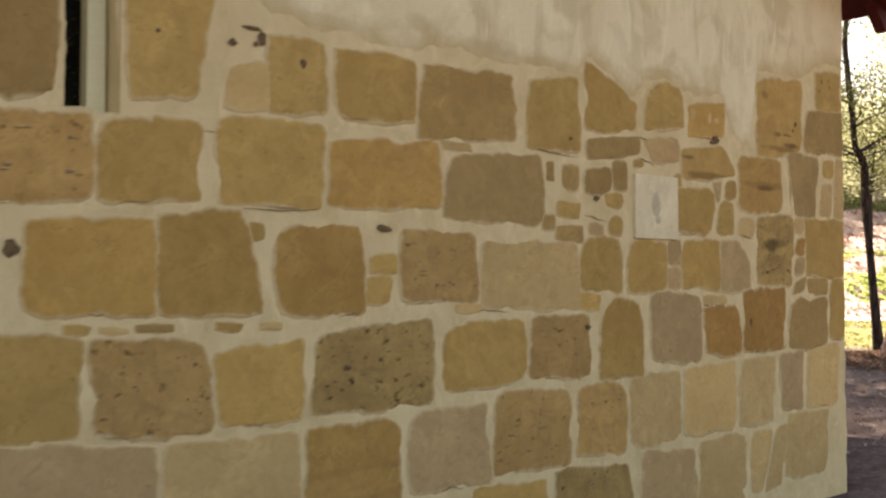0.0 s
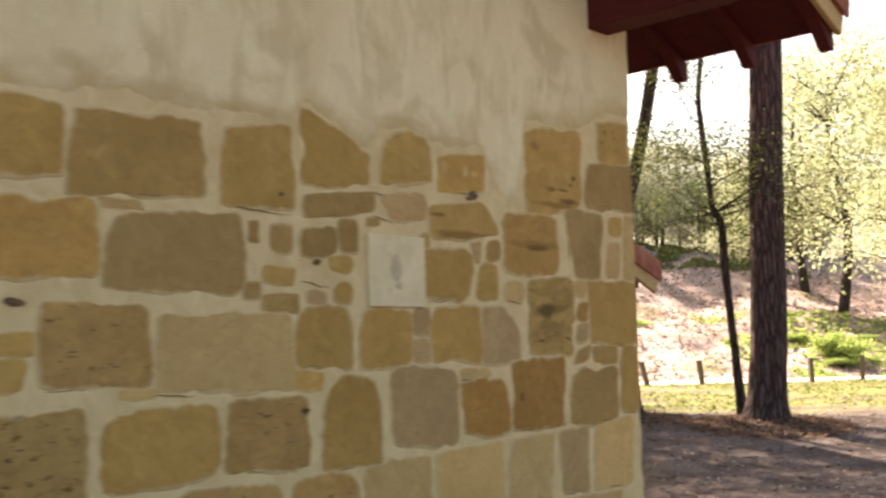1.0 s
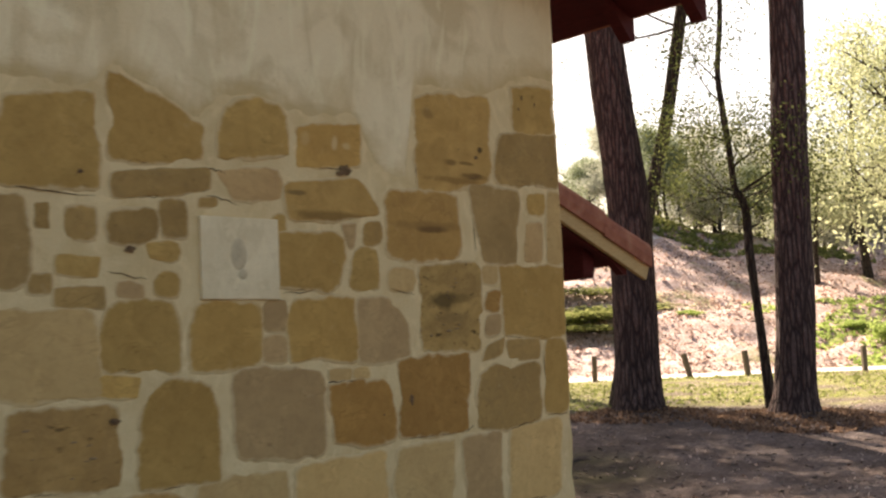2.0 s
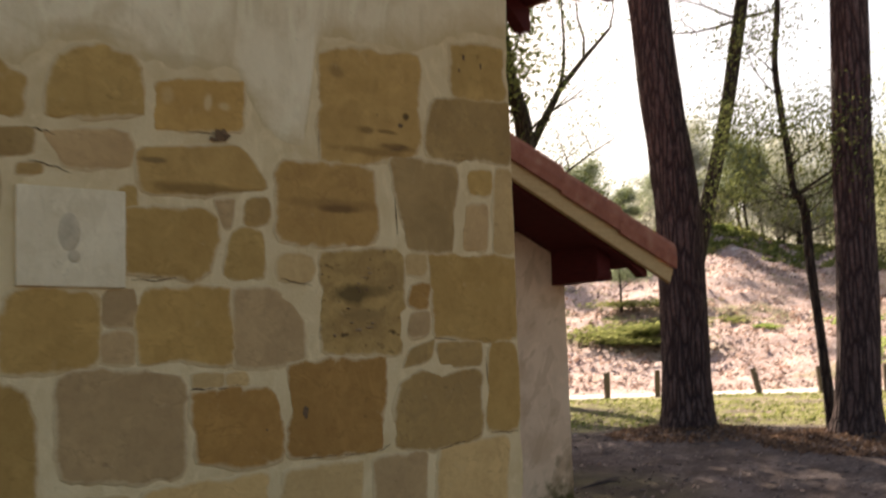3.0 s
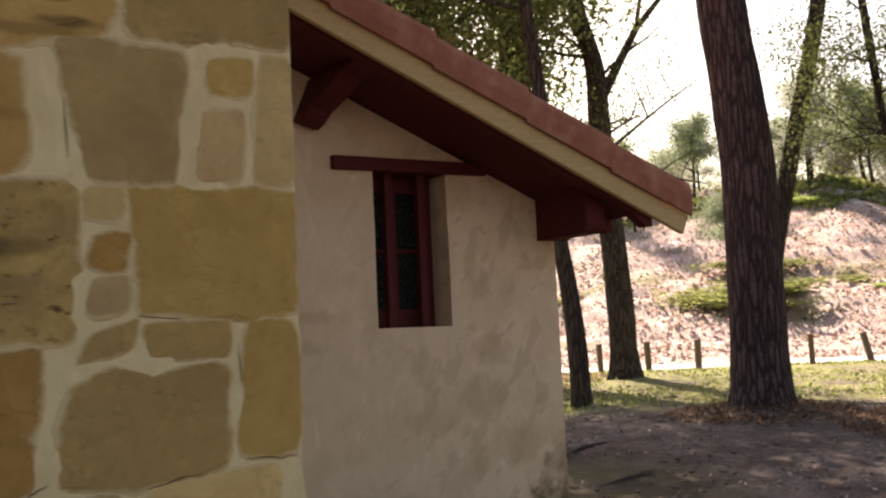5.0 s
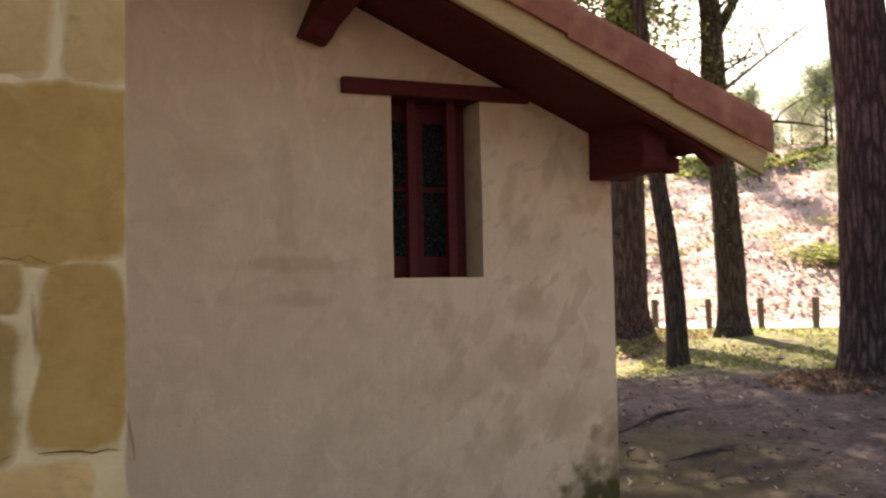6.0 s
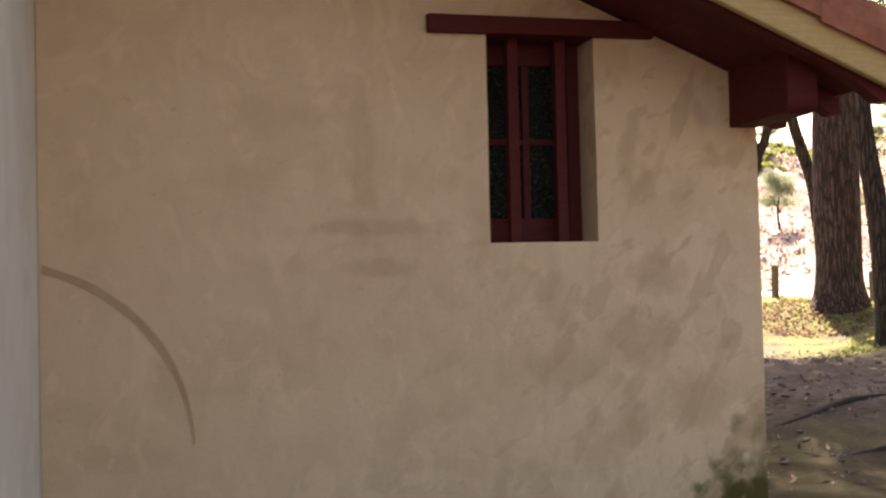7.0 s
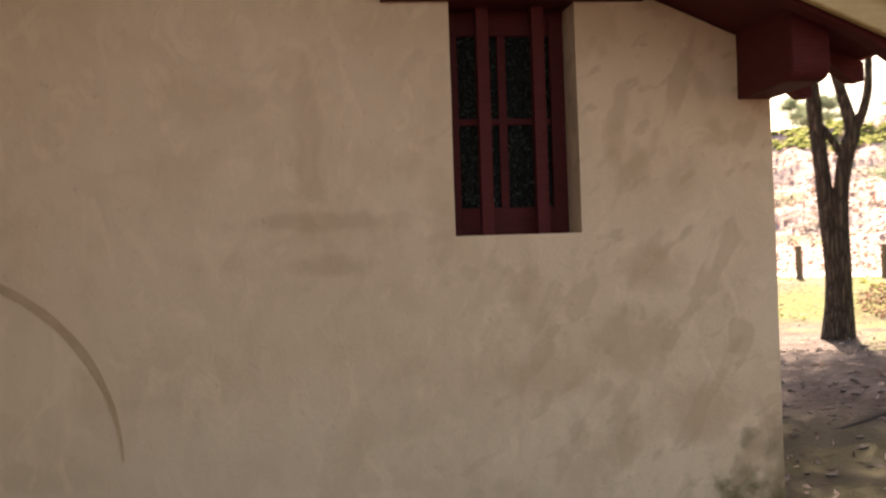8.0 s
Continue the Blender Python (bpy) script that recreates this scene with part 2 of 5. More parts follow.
RENDER = plaster_material("wall_render", (0.76, 0.555, 0.365), (0.69, 0.495, 0.32), (0.545, 0.365, 0.22), 1.2, 0.30,
                          [(1.47, 2.0, 0.07, 0.36, 0.35, BLUSH), (1.50, 1.645, 0.42, 0.05, 0.45, BLUSH), (1.53, 1.45, 0.2, 0.05, 0.4, BLUSH), (3.03, 1.39, 0.22, 0.10, 0.5, BLUSH), (2.92, 1.05, 0.25, 0.16, 0.5, BLUSH),
                           (3.25, 0.70, 0.25, 0.14, 0.45, BLUSH), (2.88, 1.95, 0.06, 0.16, 0.4, BLUSH), (3.2, 1.8, 0.10, 0.12, 0.3, BLUSH), (2.5, 0.9, 0.25, 0.12, 0.3, BLUSH), (1.0, 2.2, 0.25, 0.12, 0.25, BLUSH),
                           (3.62, 0.0, 0.52, 0.56, 0.6, (0.22, 0.165, 0.07)), (3.74, 0.02, 0.48, 0.56, 0.95, (0.08, 0.065, 0.02)), (3.62, -0.05, 0.42, 0.40, 0.8, (0.085, 0.07, 0.024))], (1.0, 1.0, 0.5), (1.2, 2.9))
WHITE = plaster_material("white_render", (0.72, 0.68, 0.60), (0.64, 0.60, 0.52), (0.58, 0.52, 0.42))


def wood_material(name, a, b, rough=0.6, axis=(1, 1, 12), spec=0.35):
    m, nt, bs = shader(name, rough, spec)
    v = coords(nt, True, axis)
    n = noise_of(nt, v, 6.0, 5, 0.65, 0.4)
    f = noise_of(nt, coords(nt), 30.0, 3)
    col = mixed(nt, 0.3, ramp(nt, n, [(0.3, a), (0.7, b)]), ramp(nt, f, [(0.35, a), (0.65, b)]))
    link(nt, col, bs.inputs["Base Color"])
    relief(nt, bs, n, 0.3, 0.004)
    return m


RED = wood_material("oxblood_paint", (0.072, 0.0125, 0.0115), (0.118, 0.021, 0.019), 0.7, (1, 1, 12), 0.15)
BARGE = wood_material("bargeboard_wood", (0.42, 0.27, 0.11), (0.56, 0.38, 0.17), 0.75, (1, 12, 12))
POSTWOOD = wood_material("fence_wood", (0.10, 0.075, 0.055), (0.19, 0.145, 0.11), 0.9, (8, 8, 1))
CREAM = wood_material("cream_paint", (0.64, 0.58, 0.33), (0.72, 0.66, 0.42), 0.6)


def tile_material():
    m, nt, bs = shader("terracotta", 0.85, 0.25)
    v = coords(nt)
    n = noise_of(nt, v, 7.0, 5)
    f = noise_of(nt, v, 60.0, 4)
    col = ramp(nt, n, [(0.3, (0.26, 0.085, 0.05)), (0.55, (0.36, 0.13, 0.075)), (0.75, (0.42, 0.20, 0.12))])
    col = mixed(nt, ramp(nt, f, [(0.5, (0, 0, 0)), (0.75, (0.5, 0.5, 0.5))]), col, (0.20, 0.12, 0.085))
    link(nt, col, bs.inputs["Base Color"])
    relief(nt, bs, f, 0.4, 0.004)
    return m


TILE = tile_material()


def plain(name, col, rough=0.8, metal=0.0, second=None, scale=25.0):
    m, nt, bs = shader(name, rough)
    bs.inputs["Metallic"].default_value = metal
    n = noise_of(nt, coords(nt), scale, 4)
    link(nt, ramp(nt, n, [(0.3, second or tuple(0.75 * c for c in col)), (0.7, col)]), bs.inputs["Base Color"])
    relief(nt, bs, n, 0.25, 0.004)
    return m


PLAQUE = plaster_material("plaque_stone", (0.78, 0.665, 0.43), (0.70, 0.58, 0.36), (0.60, 0.49, 0.29), 3.0)
HOLE = plain("hollow_mortar", (0.21, 0.13, 0.065), 1.0, 0.0, (0.09, 0.055, 0.028), 34)
SCRAPE = plain("scraped_render", (0.55, 0.375, 0.225), 0.95, 0.0, (0.46, 0.30, 0.175), 7)
PIT = plain("weathered_pit", (0.32, 0.215, 0.11), 1.0, 0.0, (0.20, 0.13, 0.066), 30)
JOINT_SHADOW = plain("joint_and_shadow", (0.15, 0.10, 0.05), 1.0, 0.0, (0.07, 0.045, 0.024), 30)
# near-black colour stands in for the shade of a room
DARK = plain("room_shade", (0.05, 0.045, 0.04), 0.95)


def glass_material():
    m, nt, bs = shader("obscured_glass", 0.12, 0.6)
    v = coords(nt, False)
    n = noise_of(nt, v, 75.0, 3, 0.6)
    # pale greenish specks in the base colour imitate glints on the patterned glass
    link(nt, ramp(nt, n, [(0.42, (0.006, 0.008, 0.007)), (0.56, (0.02, 0.025, 0.02)), (0.68, (0.085, 0.10, 0.07))]), bs.inputs["Base Color"])
    relief(nt, bs, n, 1.0, 0.035)
    return m


GLASS = glass_material()


def bark_material(name, a, b, c, scale=1.0):
    m, nt, bs = shader(name, 0.95, 0.15)
    v = coords(nt, True, (1, 1, 0.13))
    vor = nt.nodes.new("ShaderNodeTexVoronoi")
    vor.feature = "DISTANCE_TO_EDGE"
    vor.inputs["Scale"].default_value = 10.0 * scale
    link(nt, v, vor.inputs["Vector"])
    n = noise_of(nt, coords(nt, True, (1, 1, 0.4)), 22.0 * scale, 5, 0.7)
    col = ramp(nt, n, [(0.3, a), (0.55, b), (0.75, c)])
    col = mixed(nt, ramp(nt, vor.outputs["Distance"], [(0.0, (0.9, 0.9, 0.9)), (0.22, (0, 0, 0))]), col, tuple(0.35 * k for k in a))
    link(nt, col, bs.inputs["Base Color"])
    h = mixed(nt, 0.4, ramp(nt, vor.outputs["Distance"], [(0.0, (0, 0, 0)), (0.3, (1, 1, 1))]), n)
    relief(nt, bs, h, 1.0, 0.07)
    return m


BARK = bark_material("pine_bark", (0.068, 0.045, 0.043), (0.125, 0.084, 0.076), (0.25, 0.18, 0.16), 1.5)
BARK_GREY = bark_material("oak_bark", (0.06, 0.046, 0.038), (0.10, 0.08, 0.064), (0.18, 0.145, 0.118), 1.8)


def leaf_material(name, a, b):
    m = bpy.data.materials.new(name)
    m.use_nodes = True
    nt = m.node_tree
    nt.nodes.remove(nt.nodes["Principled BSDF"])
    geo = nt.nodes.new("ShaderNodeNewGeometry")
    col = ramp(nt, geo.outputs["Random Per Island"], [(0.0, a), (1.0, b)])
    d = nt.nodes.new("ShaderNodeBsdfDiffuse")
    t = nt.nodes.new("ShaderNodeBsdfTranslucent")
    x = nt.nodes.new("ShaderNodeMixShader")
    x.inputs[0].default_value = 0.45
    link(nt, col, d.inputs["Color"])
    link(nt, col, t.inputs["Color"])
    link(nt, d.outputs[0], x.inputs[1])
    link(nt, t.outputs[0], x.inputs[2])
    link(nt, x.outputs[0], nt.nodes["Material Output"].inputs["Surface"])
    return m


LEAF_OAK = leaf_material("oak_leaves", (0.075, 0.095, 0.035), (0.17, 0.19, 0.075))
LEAF_IVY = leaf_material("ivy_leaves", (0.06, 0.085, 0.03), (0.16, 0.19, 0.07))
LEAF_PALE = leaf_material("spring_leaves", (0.17, 0.215, 0.125), (0.33, 0.37, 0.265))
# aerial haze is put into this pale grey-green leaf colour
LEAF_FAR = leaf_material("haze_painted_leaves", (0.31, 0.33, 0.26), (0.51, 0.52, 0.44))
# glare of full sun is put into this paler leaf colour
LEAF_LIT = leaf_material("sun_painted_leaves", (0.26, 0.29, 0.15), (0.50, 0.52, 0.34))
LEAF_BRIGHT = leaf_material("fresh_leaves", (0.20, 0.29, 0.07), (0.44, 0.52, 0.20))
LEAF_RUST = leaf_material("rusty_litter", (0.22, 0.12, 0.09), (0.52, 0.39, 0.33))
LEAF_BANK = leaf_material("bleached_litter", (0.09, 0.058, 0.05), (0.52, 0.43, 0.39))
LEAF_PINE = leaf_material("pine_needles", (0.035, 0.055, 0.02), (0.08, 0.105, 0.045))
LEAF_BROWN = leaf_material("dry_leaves", (0.10, 0.06, 0.04), (0.30, 0.20, 0.145))
LEAF_GRASS = leaf_material("grass_blades", (0.12, 0.15, 0.045), (0.31, 0.32, 0.13))


def ground_material():
    m, nt, bs = shader("forest_floor", 0.97, 0.1)
    tc = nt.nodes.new("ShaderNodeTexCoord")
    v = tc.outputs["Object"]
    mp = nt.nodes.new("ShaderNodeMapping")
    mp.vector_type = "POINT"
    mp.inputs["Rotation"].default_value = (0, 0, -math.atan2(0.73, 0.68))
    link(nt, v, mp.inputs["Vector"])
    sep = nt.nodes.new("ShaderNodeSeparateXYZ")
    link(nt, mp.outputs["Vector"], sep.inputs[0])
    big = noise_of(nt, v, 0.35, 4, 0.6)
    mid = noise_of(nt, v, 1.6, 5, 0.65)
    fine = noise_of(nt, v, 14.0, 6, 0.75)
    dirt = mixed(nt, ramp(nt, mid, [(0.38, (0, 0, 0)), (0.62, (1, 1, 1))]), ramp(nt, fine, [(0.3, (0.032, 0.022, 0.019)), (0.5, (0.075, 0.053, 0.046)), (0.72, (0.16, 0.12, 0.105))]), ramp(nt, fine, [(0.3, (0.06, 0.044, 0.04)), (0.5, (0.135, 0.104, 0.096)), (0.72, (0.26, 0.21, 0.19))]))
    grass = ramp(nt, fine, [(0.3, (0.075, 0.078, 0.03)), (0.52, (0.175, 0.175, 0.066)), (0.75, (0.34, 0.31, 0.14))])
    rust = noise_of(nt, v, 3.6, 6, 0.7, 0.5)
    litter = ramp(nt, fine, [(0.30, (0.10, 0.066, 0.058)), (0.5, (0.44, 0.33, 0.31)), (0.70, (0.72, 0.63, 0.60))])
    litter = mixed(nt, ramp(nt, rust, [(0.48, (0, 0, 0)), (0.62, (0.5, 0.5, 0.5))]), litter, ramp(nt, fine, [(0.3, (0.12, 0.05, 0.035)), (0.55, (0.34, 0.19, 0.14)), (0.75, (0.52, 0.38, 0.32))]))
    sand = ramp(nt, fine, [(0.3, (0.50, 0.44, 0.41)), (0.7, (0.76, 0.71, 0.68))])
    add = nt.nodes.new("ShaderNodeMath")
    add.operation = "MULTIPLY_ADD"
    add.inputs[1].default_value = 7.0
    link(nt, mid, add.inputs[0])
    link(nt, sep.outputs["X"], add.inputs[2])

    def step(lo, hi):
        r = nt.nodes.new("ShaderNodeMapRange")
        r.inputs["From Min"].default_value = lo
        r.inputs["From Max"].default_value = hi
        link(nt, add.outputs[0], r.inputs["Value"])
        return r.outputs["Result"]

    bare = nt.nodes.new("ShaderNodeMapRange")
    bare.inputs["From Min"].default_value, bare.inputs["From Max"].default_value = 0.6, 2.2
    bare.inputs["To Max"].default_value = -5.0
    link(nt, sep.outputs["Y"], bare.inputs["Value"])
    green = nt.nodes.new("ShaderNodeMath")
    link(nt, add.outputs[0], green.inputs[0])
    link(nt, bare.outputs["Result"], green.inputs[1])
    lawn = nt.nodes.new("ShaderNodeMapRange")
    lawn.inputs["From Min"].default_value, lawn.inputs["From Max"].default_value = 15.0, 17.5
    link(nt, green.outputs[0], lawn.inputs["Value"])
    # dirt noise mixed into the grass stands in for streaks of tree shade
    shade_patch = noise_of(nt, v, 0.75, 5, 0.65, 0.4)
    shade_patch = ramp(nt, shade_patch, [(0.38, (0.15, 0.15, 0.15)), (0.52, (1, 1, 1))])
    col = mixed(nt, mixed(nt, 1.0, lawn.outputs["Result"], shade_patch, "MULTIPLY"), dirt, grass)
    bank = mixed(nt, ramp(nt, mid, [(0.60, (0, 0, 0)), (0.72, (1, 1, 1))]), litter, sand)
    bank = mixed(nt, ramp(nt, big, [(0.56, (0, 0, 0)), (0.66, (0.75, 0.75, 0.75))]), bank, grass)
    col = mixed(nt, step(29.5, 31.0), col, bank)
    # darker soil colour round (4.5, 4.7), fading out by 2.1 m
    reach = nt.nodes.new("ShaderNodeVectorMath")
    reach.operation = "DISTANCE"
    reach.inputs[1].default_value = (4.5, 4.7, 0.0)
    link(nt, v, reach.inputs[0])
    dark_disc = nt.nodes.new("ShaderNodeMapRange")
    dark_disc.inputs["From Min"].default_value, dark_disc.inputs["From Max"].default_value = 2.1, 1.2
    dark_disc.inputs["To Max"].default_value = 0.75
    link(nt, reach.outputs["Value"], dark_disc.inputs["Value"])
    col = mixed(nt, dark_disc.outputs["Result"], col, ramp(nt, mid, [(0.40, (0.05, 0.042, 0.03)), (0.60, (0.075, 0.07, 0.028))]))
    link(nt, col, bs.inputs["Base Color"])
    relief(nt, bs, mixed(nt, 0.4, fine, mid), 0.8, 0.05)
    return m


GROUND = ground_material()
SAND = plain("sandy_track", (0.47, 0.43, 0.41), 0.97, 0.0, (0.34, 0.31, 0.29), 3.0)

# ---- building tools ----


def mesh_from(name, verts, faces, smooth=False):
    me = bpy.data.meshes.new(name)
    me.from_pydata([tuple(v) for v in verts], [], [tuple(f) for f in faces])
    if smooth:
        me.polygons.foreach_set("use_smooth", [True] * len(me.polygons))
    me.update()
    return me


def mesh_of(name, bm, smooth=False):
    bmesh.ops.recalc_face_normals(bm, faces=bm.faces)
    me = bpy.data.meshes.new(name)
    bm.to_mesh(me)
    bm.free()
    if smooth:
        me.polygons.foreach_set("use_smooth", [True] * len(me.polygons))
    return me


def thing(name, label, category, group="", kind=""):
    return tagged(new(name), label, category, group, kind)


def part(name, shape, material, parent, label="", kind=""):
    """Links a bmesh or a mesh as one object under a thing or a part."""
    me = mesh_of(name, shape) if isinstance(shape, bmesh.types.BMesh) else shape
    if not me.materials:
        me.materials.append(material)
    ob = new(name, me)
    ob.parent = parent
    return tagged(ob, label, kind=kind)


def box(x0, x1, y0, y1, z0, z1, bevel=0.0, wobble=0.0):
    bm = bmesh.new()
    bmesh.ops.create_cube(bm, size=1.0)
    for v in bm.verts:
        v.co = Vector((x0 + (v.co.x + 0.5) * (x1 - x0), y0 + (v.co.y + 0.5) * (y1 - y0), z0 + (v.co.z + 0.5) * (z1 - z0)))
        if wobble:
            v.co += Vector((random.uniform(-1, 1), random.uniform(-1, 1), random.uniform(-1, 1))) * wobble
    if bevel:
        bmesh.ops.bevel(bm, geom=bm.edges[:], offset=bevel, segments=2, affect="EDGES", profile=0.6)
    return bm


def extrude_profile(points, axis_from, axis_to, axis="y"):
    """A prism: a closed profile in the plane across the axis, from one place on it to another."""
    bm = bmesh.new()
    rows = []
    for d in (axis_from, axis_to):
        rows.append([bm.verts.new((p, d, q) if axis == "y" else (d, p, q)) for p, q in points])
    n = len(points)
    bm.faces.new(rows[0])
    bm.faces.new(rows[1][::-1])
    for i in range(n):
        bm.faces.new((rows[0][i], rows[0][(i + 1) % n], rows[1][(i + 1) % n], rows[1][i]))
    return bm


# ---- ground ----
AHEAD = Vector((0.68, 0.73)).normalized()


def ease(a, b, t):
    t = min(1.0, max(0.0, (t - a) / (b - a)))
    return t * t * (3 - 2 * t)


def ground_height(x, y):
    u = x * AHEAD.x + y * AHEAD.y
    v = -x * AHEAD.y + y * AHEAD.x
    h = 0.42 * ease(4.5, 11.5, u) + 0.27 * ease(12, 22, u)
    top = 8.0 - 0.6 * ease(-10, -3, v) - 1.4 * ease(-2, 9, v) - 2.4 * ease(4, 22, -v)
    rise = max(0.0, min(1.0, (u - 27.6) / 23.0))
    h += top * (0.75 * rise + 0.25 * rise * rise) if u < 50.6 else top + 0.035 * (u - 50.6)
    h += 0.18 * ease(1.0, 3.5, v) * ease(18, 22.5, u) - 0.40 * ease(-0.6, 1.8, v) * ease(11, 14, u) * (1 - ease(18, 21, u))
    for tx, ty, hump in ((10.0, 4.2, 0.13), (9.46, 6.63, 0.13), (12.69, 15.93, 0.16)):
        h += hump * math.exp(-((x - tx) ** 2 + (y - ty) ** 2) / 0.7)
    rough = 0.02 + 0.25 * ease(27.6, 31, u)
    if 22.4 < u < 27.4:
        rough = 0.01
    h += rough * (noise.noise((x * 0.9, y * 0.9, 0.3)) + 0.6 * noise.noise((x * 2.3, y * 2.3, 4.1)))
    h += 0.5 * ease(28, 34, u) * noise.noise((x * 0.22, y * 0.22, 9.0))
    return h


def graded(lo, hi, step, far, growth):
    a = list(np.arange(lo, hi + step / 2, step))
    d, p = step, a[-1]
    while p < far:
        d *= growth
        p += d
        a.append(p)
    d, p = step, a[0]
    while p > -far:
        d *= growth
        p -= d
        a.insert(0, p)
    return a


def build_ground():
    us = graded(-4, 54, 0.33, 700, 1.35)
    vs = graded(-22, 24, 0.33, 700, 1.35)
    verts, faces = [], []
    for u in us:
        for v in vs:
            x, y = u * AHEAD.x - v * AHEAD.y, u * AHEAD.y + v * AHEAD.x
            verts.append((x, y, ground_height(x, y)))
    n = len(vs)
    for i in range(len(us) - 1):
        for j in range(n - 1):
            faces.append((i * n + j, (i + 1) * n + j, (i + 1) * n + j + 1, i * n + j + 1))
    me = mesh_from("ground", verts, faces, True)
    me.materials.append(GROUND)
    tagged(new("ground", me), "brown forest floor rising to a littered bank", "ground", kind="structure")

    verts, faces = [], []
    along = list(np.arange(-40, 40.1, 0.5))
    for k, v in enumerate(along):
        for w in range(7):
            edge = 0.25 * noise.noise((v * 0.4, w * 3.0, 2.0)) if w in (0, 6) else 0
            u = 22.9 + w * 0.7 + edge
            x, y = u * AHEAD.x - v * AHEAD.y, u * AHEAD.y + v * AHEAD.x
            verts.append((x, y, ground_height(x, y) + 0.025 - (0.06 if w in (0, 6) else 0)))
    for k in range(len(along) - 1):
        for w in range(6):
            a = k * 7 + w
            faces.append((a, a + 1, a + 8, a + 7))
    me = mesh_from("road", verts, faces, True)
    me.materials.append(SAND)
    tagged(new("road", me), "pale sandy track below the bank", "track", kind="structure")


build_ground()

# ---- the stone cottage ----
SLOPE = 0.42
RIDGE_X = -7.0


def cottage_roof(x):
    """Height of the roof boards over the cottage."""
    return 3.68 + SLOPE * (1.0 - (x if x > RIDGE_X else 2 * RIDGE_X - x))


def annex_roof(x):
    return 3.95 - SLOPE * x


def swell(x, z):
    """The slow unevenness of a wall's face."""
    return 0.008 * (noise.noise((x * 1.7, 0.0, z * 1.7)) + 0.5 * noise.noise((x * 4.0, 5.0, z * 4.0)))


def wall_grid(xs, zs, face_y, thick, hole, uneven, cuts):
    """A thick wall with a hole through it and an uneven face; cuts are sloping planes along its top."""
    bm = bmesh.new()
    grid = {}
    for i, x in enumerate(xs):
        for j, z in enumerate(zs):
            grid[i, j] = bm.verts.new((x, face_y, z))
    faces = []
    hx0, hx1, hz0, hz1 = hole
    for i in range(len(xs) - 1):
        for j in range(len(zs) - 1):
            cx, cz = (xs[i] + xs[i + 1]) / 2, (zs[j] + zs[j + 1]) / 2
            if hx0 < cx < hx1 and hz0 < cz < hz1:
                continue
            faces.append(bm.faces.new((grid[i, j], grid[i + 1, j], grid[i + 1, j + 1], grid[i, j + 1])))
    for v in [v for v in bm.verts if not v.link_faces]:
        bm.verts.remove(v)
    got = bmesh.ops.extrude_face_region(bm, geom=faces)
    for v in got["geom"]:
        if isinstance(v, bmesh.types.BMVert):
            v.co.y += thick
    for v in bm.verts:
        if v.co.y < face_y + thick / 2:
            x, z = v.co.x, v.co.z
            v.co.y += swell(x, z) + uneven * (noise.noise((x * 9.0, 5.0, z * 9.0)) + 0.7 * noise.noise((x * 19.0, 2.0, z * 19.0)))
            if x > -0.001 and face_y == 0.0:
                v.co.x -= 0.022 * max(0.0, noise.noise((3.0, z * 6.0, 1.0)) + 0.1) + 0.006 * noise.noise((1.0, z * 21.0, 8.0)) ** 2
            if hx0 - 0.01 <= x <= hx1 + 0.01 and hz0 - 0.01 <= z <= hz1 + 0.01:
                v.co.x += 0.5 * uneven * noise.noise((z * 7.0, x, 1.0))
                v.co.z += 0.5 * uneven * noise.noise((x * 7.0, z, 3.0))
    for co, no in cuts:
        bmesh.ops.bisect_plane(bm, geom=bm.verts[:] + bm.edges[:] + bm.faces[:], plane_co=co, plane_no=no, clear_outer=True)
    return bm


def lines(lo, hi, step, extra):
    a = [v for v in np.arange(lo, hi + 1e-6, step) if all(abs(v - e) > 0.4 * step for e in extra)]
    return sorted(set([round(float(v), 4) for v in a] + list(extra)))


cottage = thing("cottage", "stone cottage with lime mortar and oxblood eaves", "house")
LOOP = (-5.885, -5.66, 2.11, 3.05)
bm = wall_grid(
    [-14.0, -12.0, -10.0, -8.0] + lines(-7.0, 0.0, 0.035, LOOP[:2]),
    [-0.5] + lines(-0.1, 4.2, 0.035, LOOP[2:]) + [5.0, 6.0, 7.1],
    0.0, 0.5, LOOP, 0.0028,
    [((0, 0, cottage_roof(0) - 0.02), (SLOPE, 0, 1)), ((2 * RIDGE_X, 0, cottage_roof(0) - 0.02), (-SLOPE, 0, 1))],
)
front = part("wall", mesh_of("wall", bm), LIME, cottage, "lime-plastered gable wall with exposed sandstone blocks")
part("wall", box(-0.45, -0.06, 0.5, 9.0, -0.5, 4.05), WHITE, cottage, "pale rendered side wall")
part("wall", box(-14.0, -13.55, 0.5, 9.0, -0.5, 4.05), WHITE, cottage)
part("wall", extrude_profile([(-14, -0.5), (0, -0.5), (0, 4.05), (RIDGE_X, 6.95), (-14, 4.05)], 9.0, 9.4), WHITE, cottage)

# the coat of plaster above the bare blocks, with a ragged lower edge
EDGE = ((-7.0, 3.2), (-5.35, 3.2), (-5.12, 2.72), (-4.97, 2.60), (-4.15, 2.57), (-3.95, 2.62), (-3.47, 2.60), (-3.3, 2.62), (-2.95, 2.62), (-2.86, 2.74), (-2.46, 2.54), (-2.34, 2.66), (-2.16, 2.70), (-1.98, 2.64),
        (-1.9, 2.63), (-1.55, 2.66), (-1.42, 2.42), (-1.22, 2.38), (-1.14, 2.88), (-0.62, 2.90), (-0.42, 2.98), (-0.30, 3.05), (0.0, 3.06))


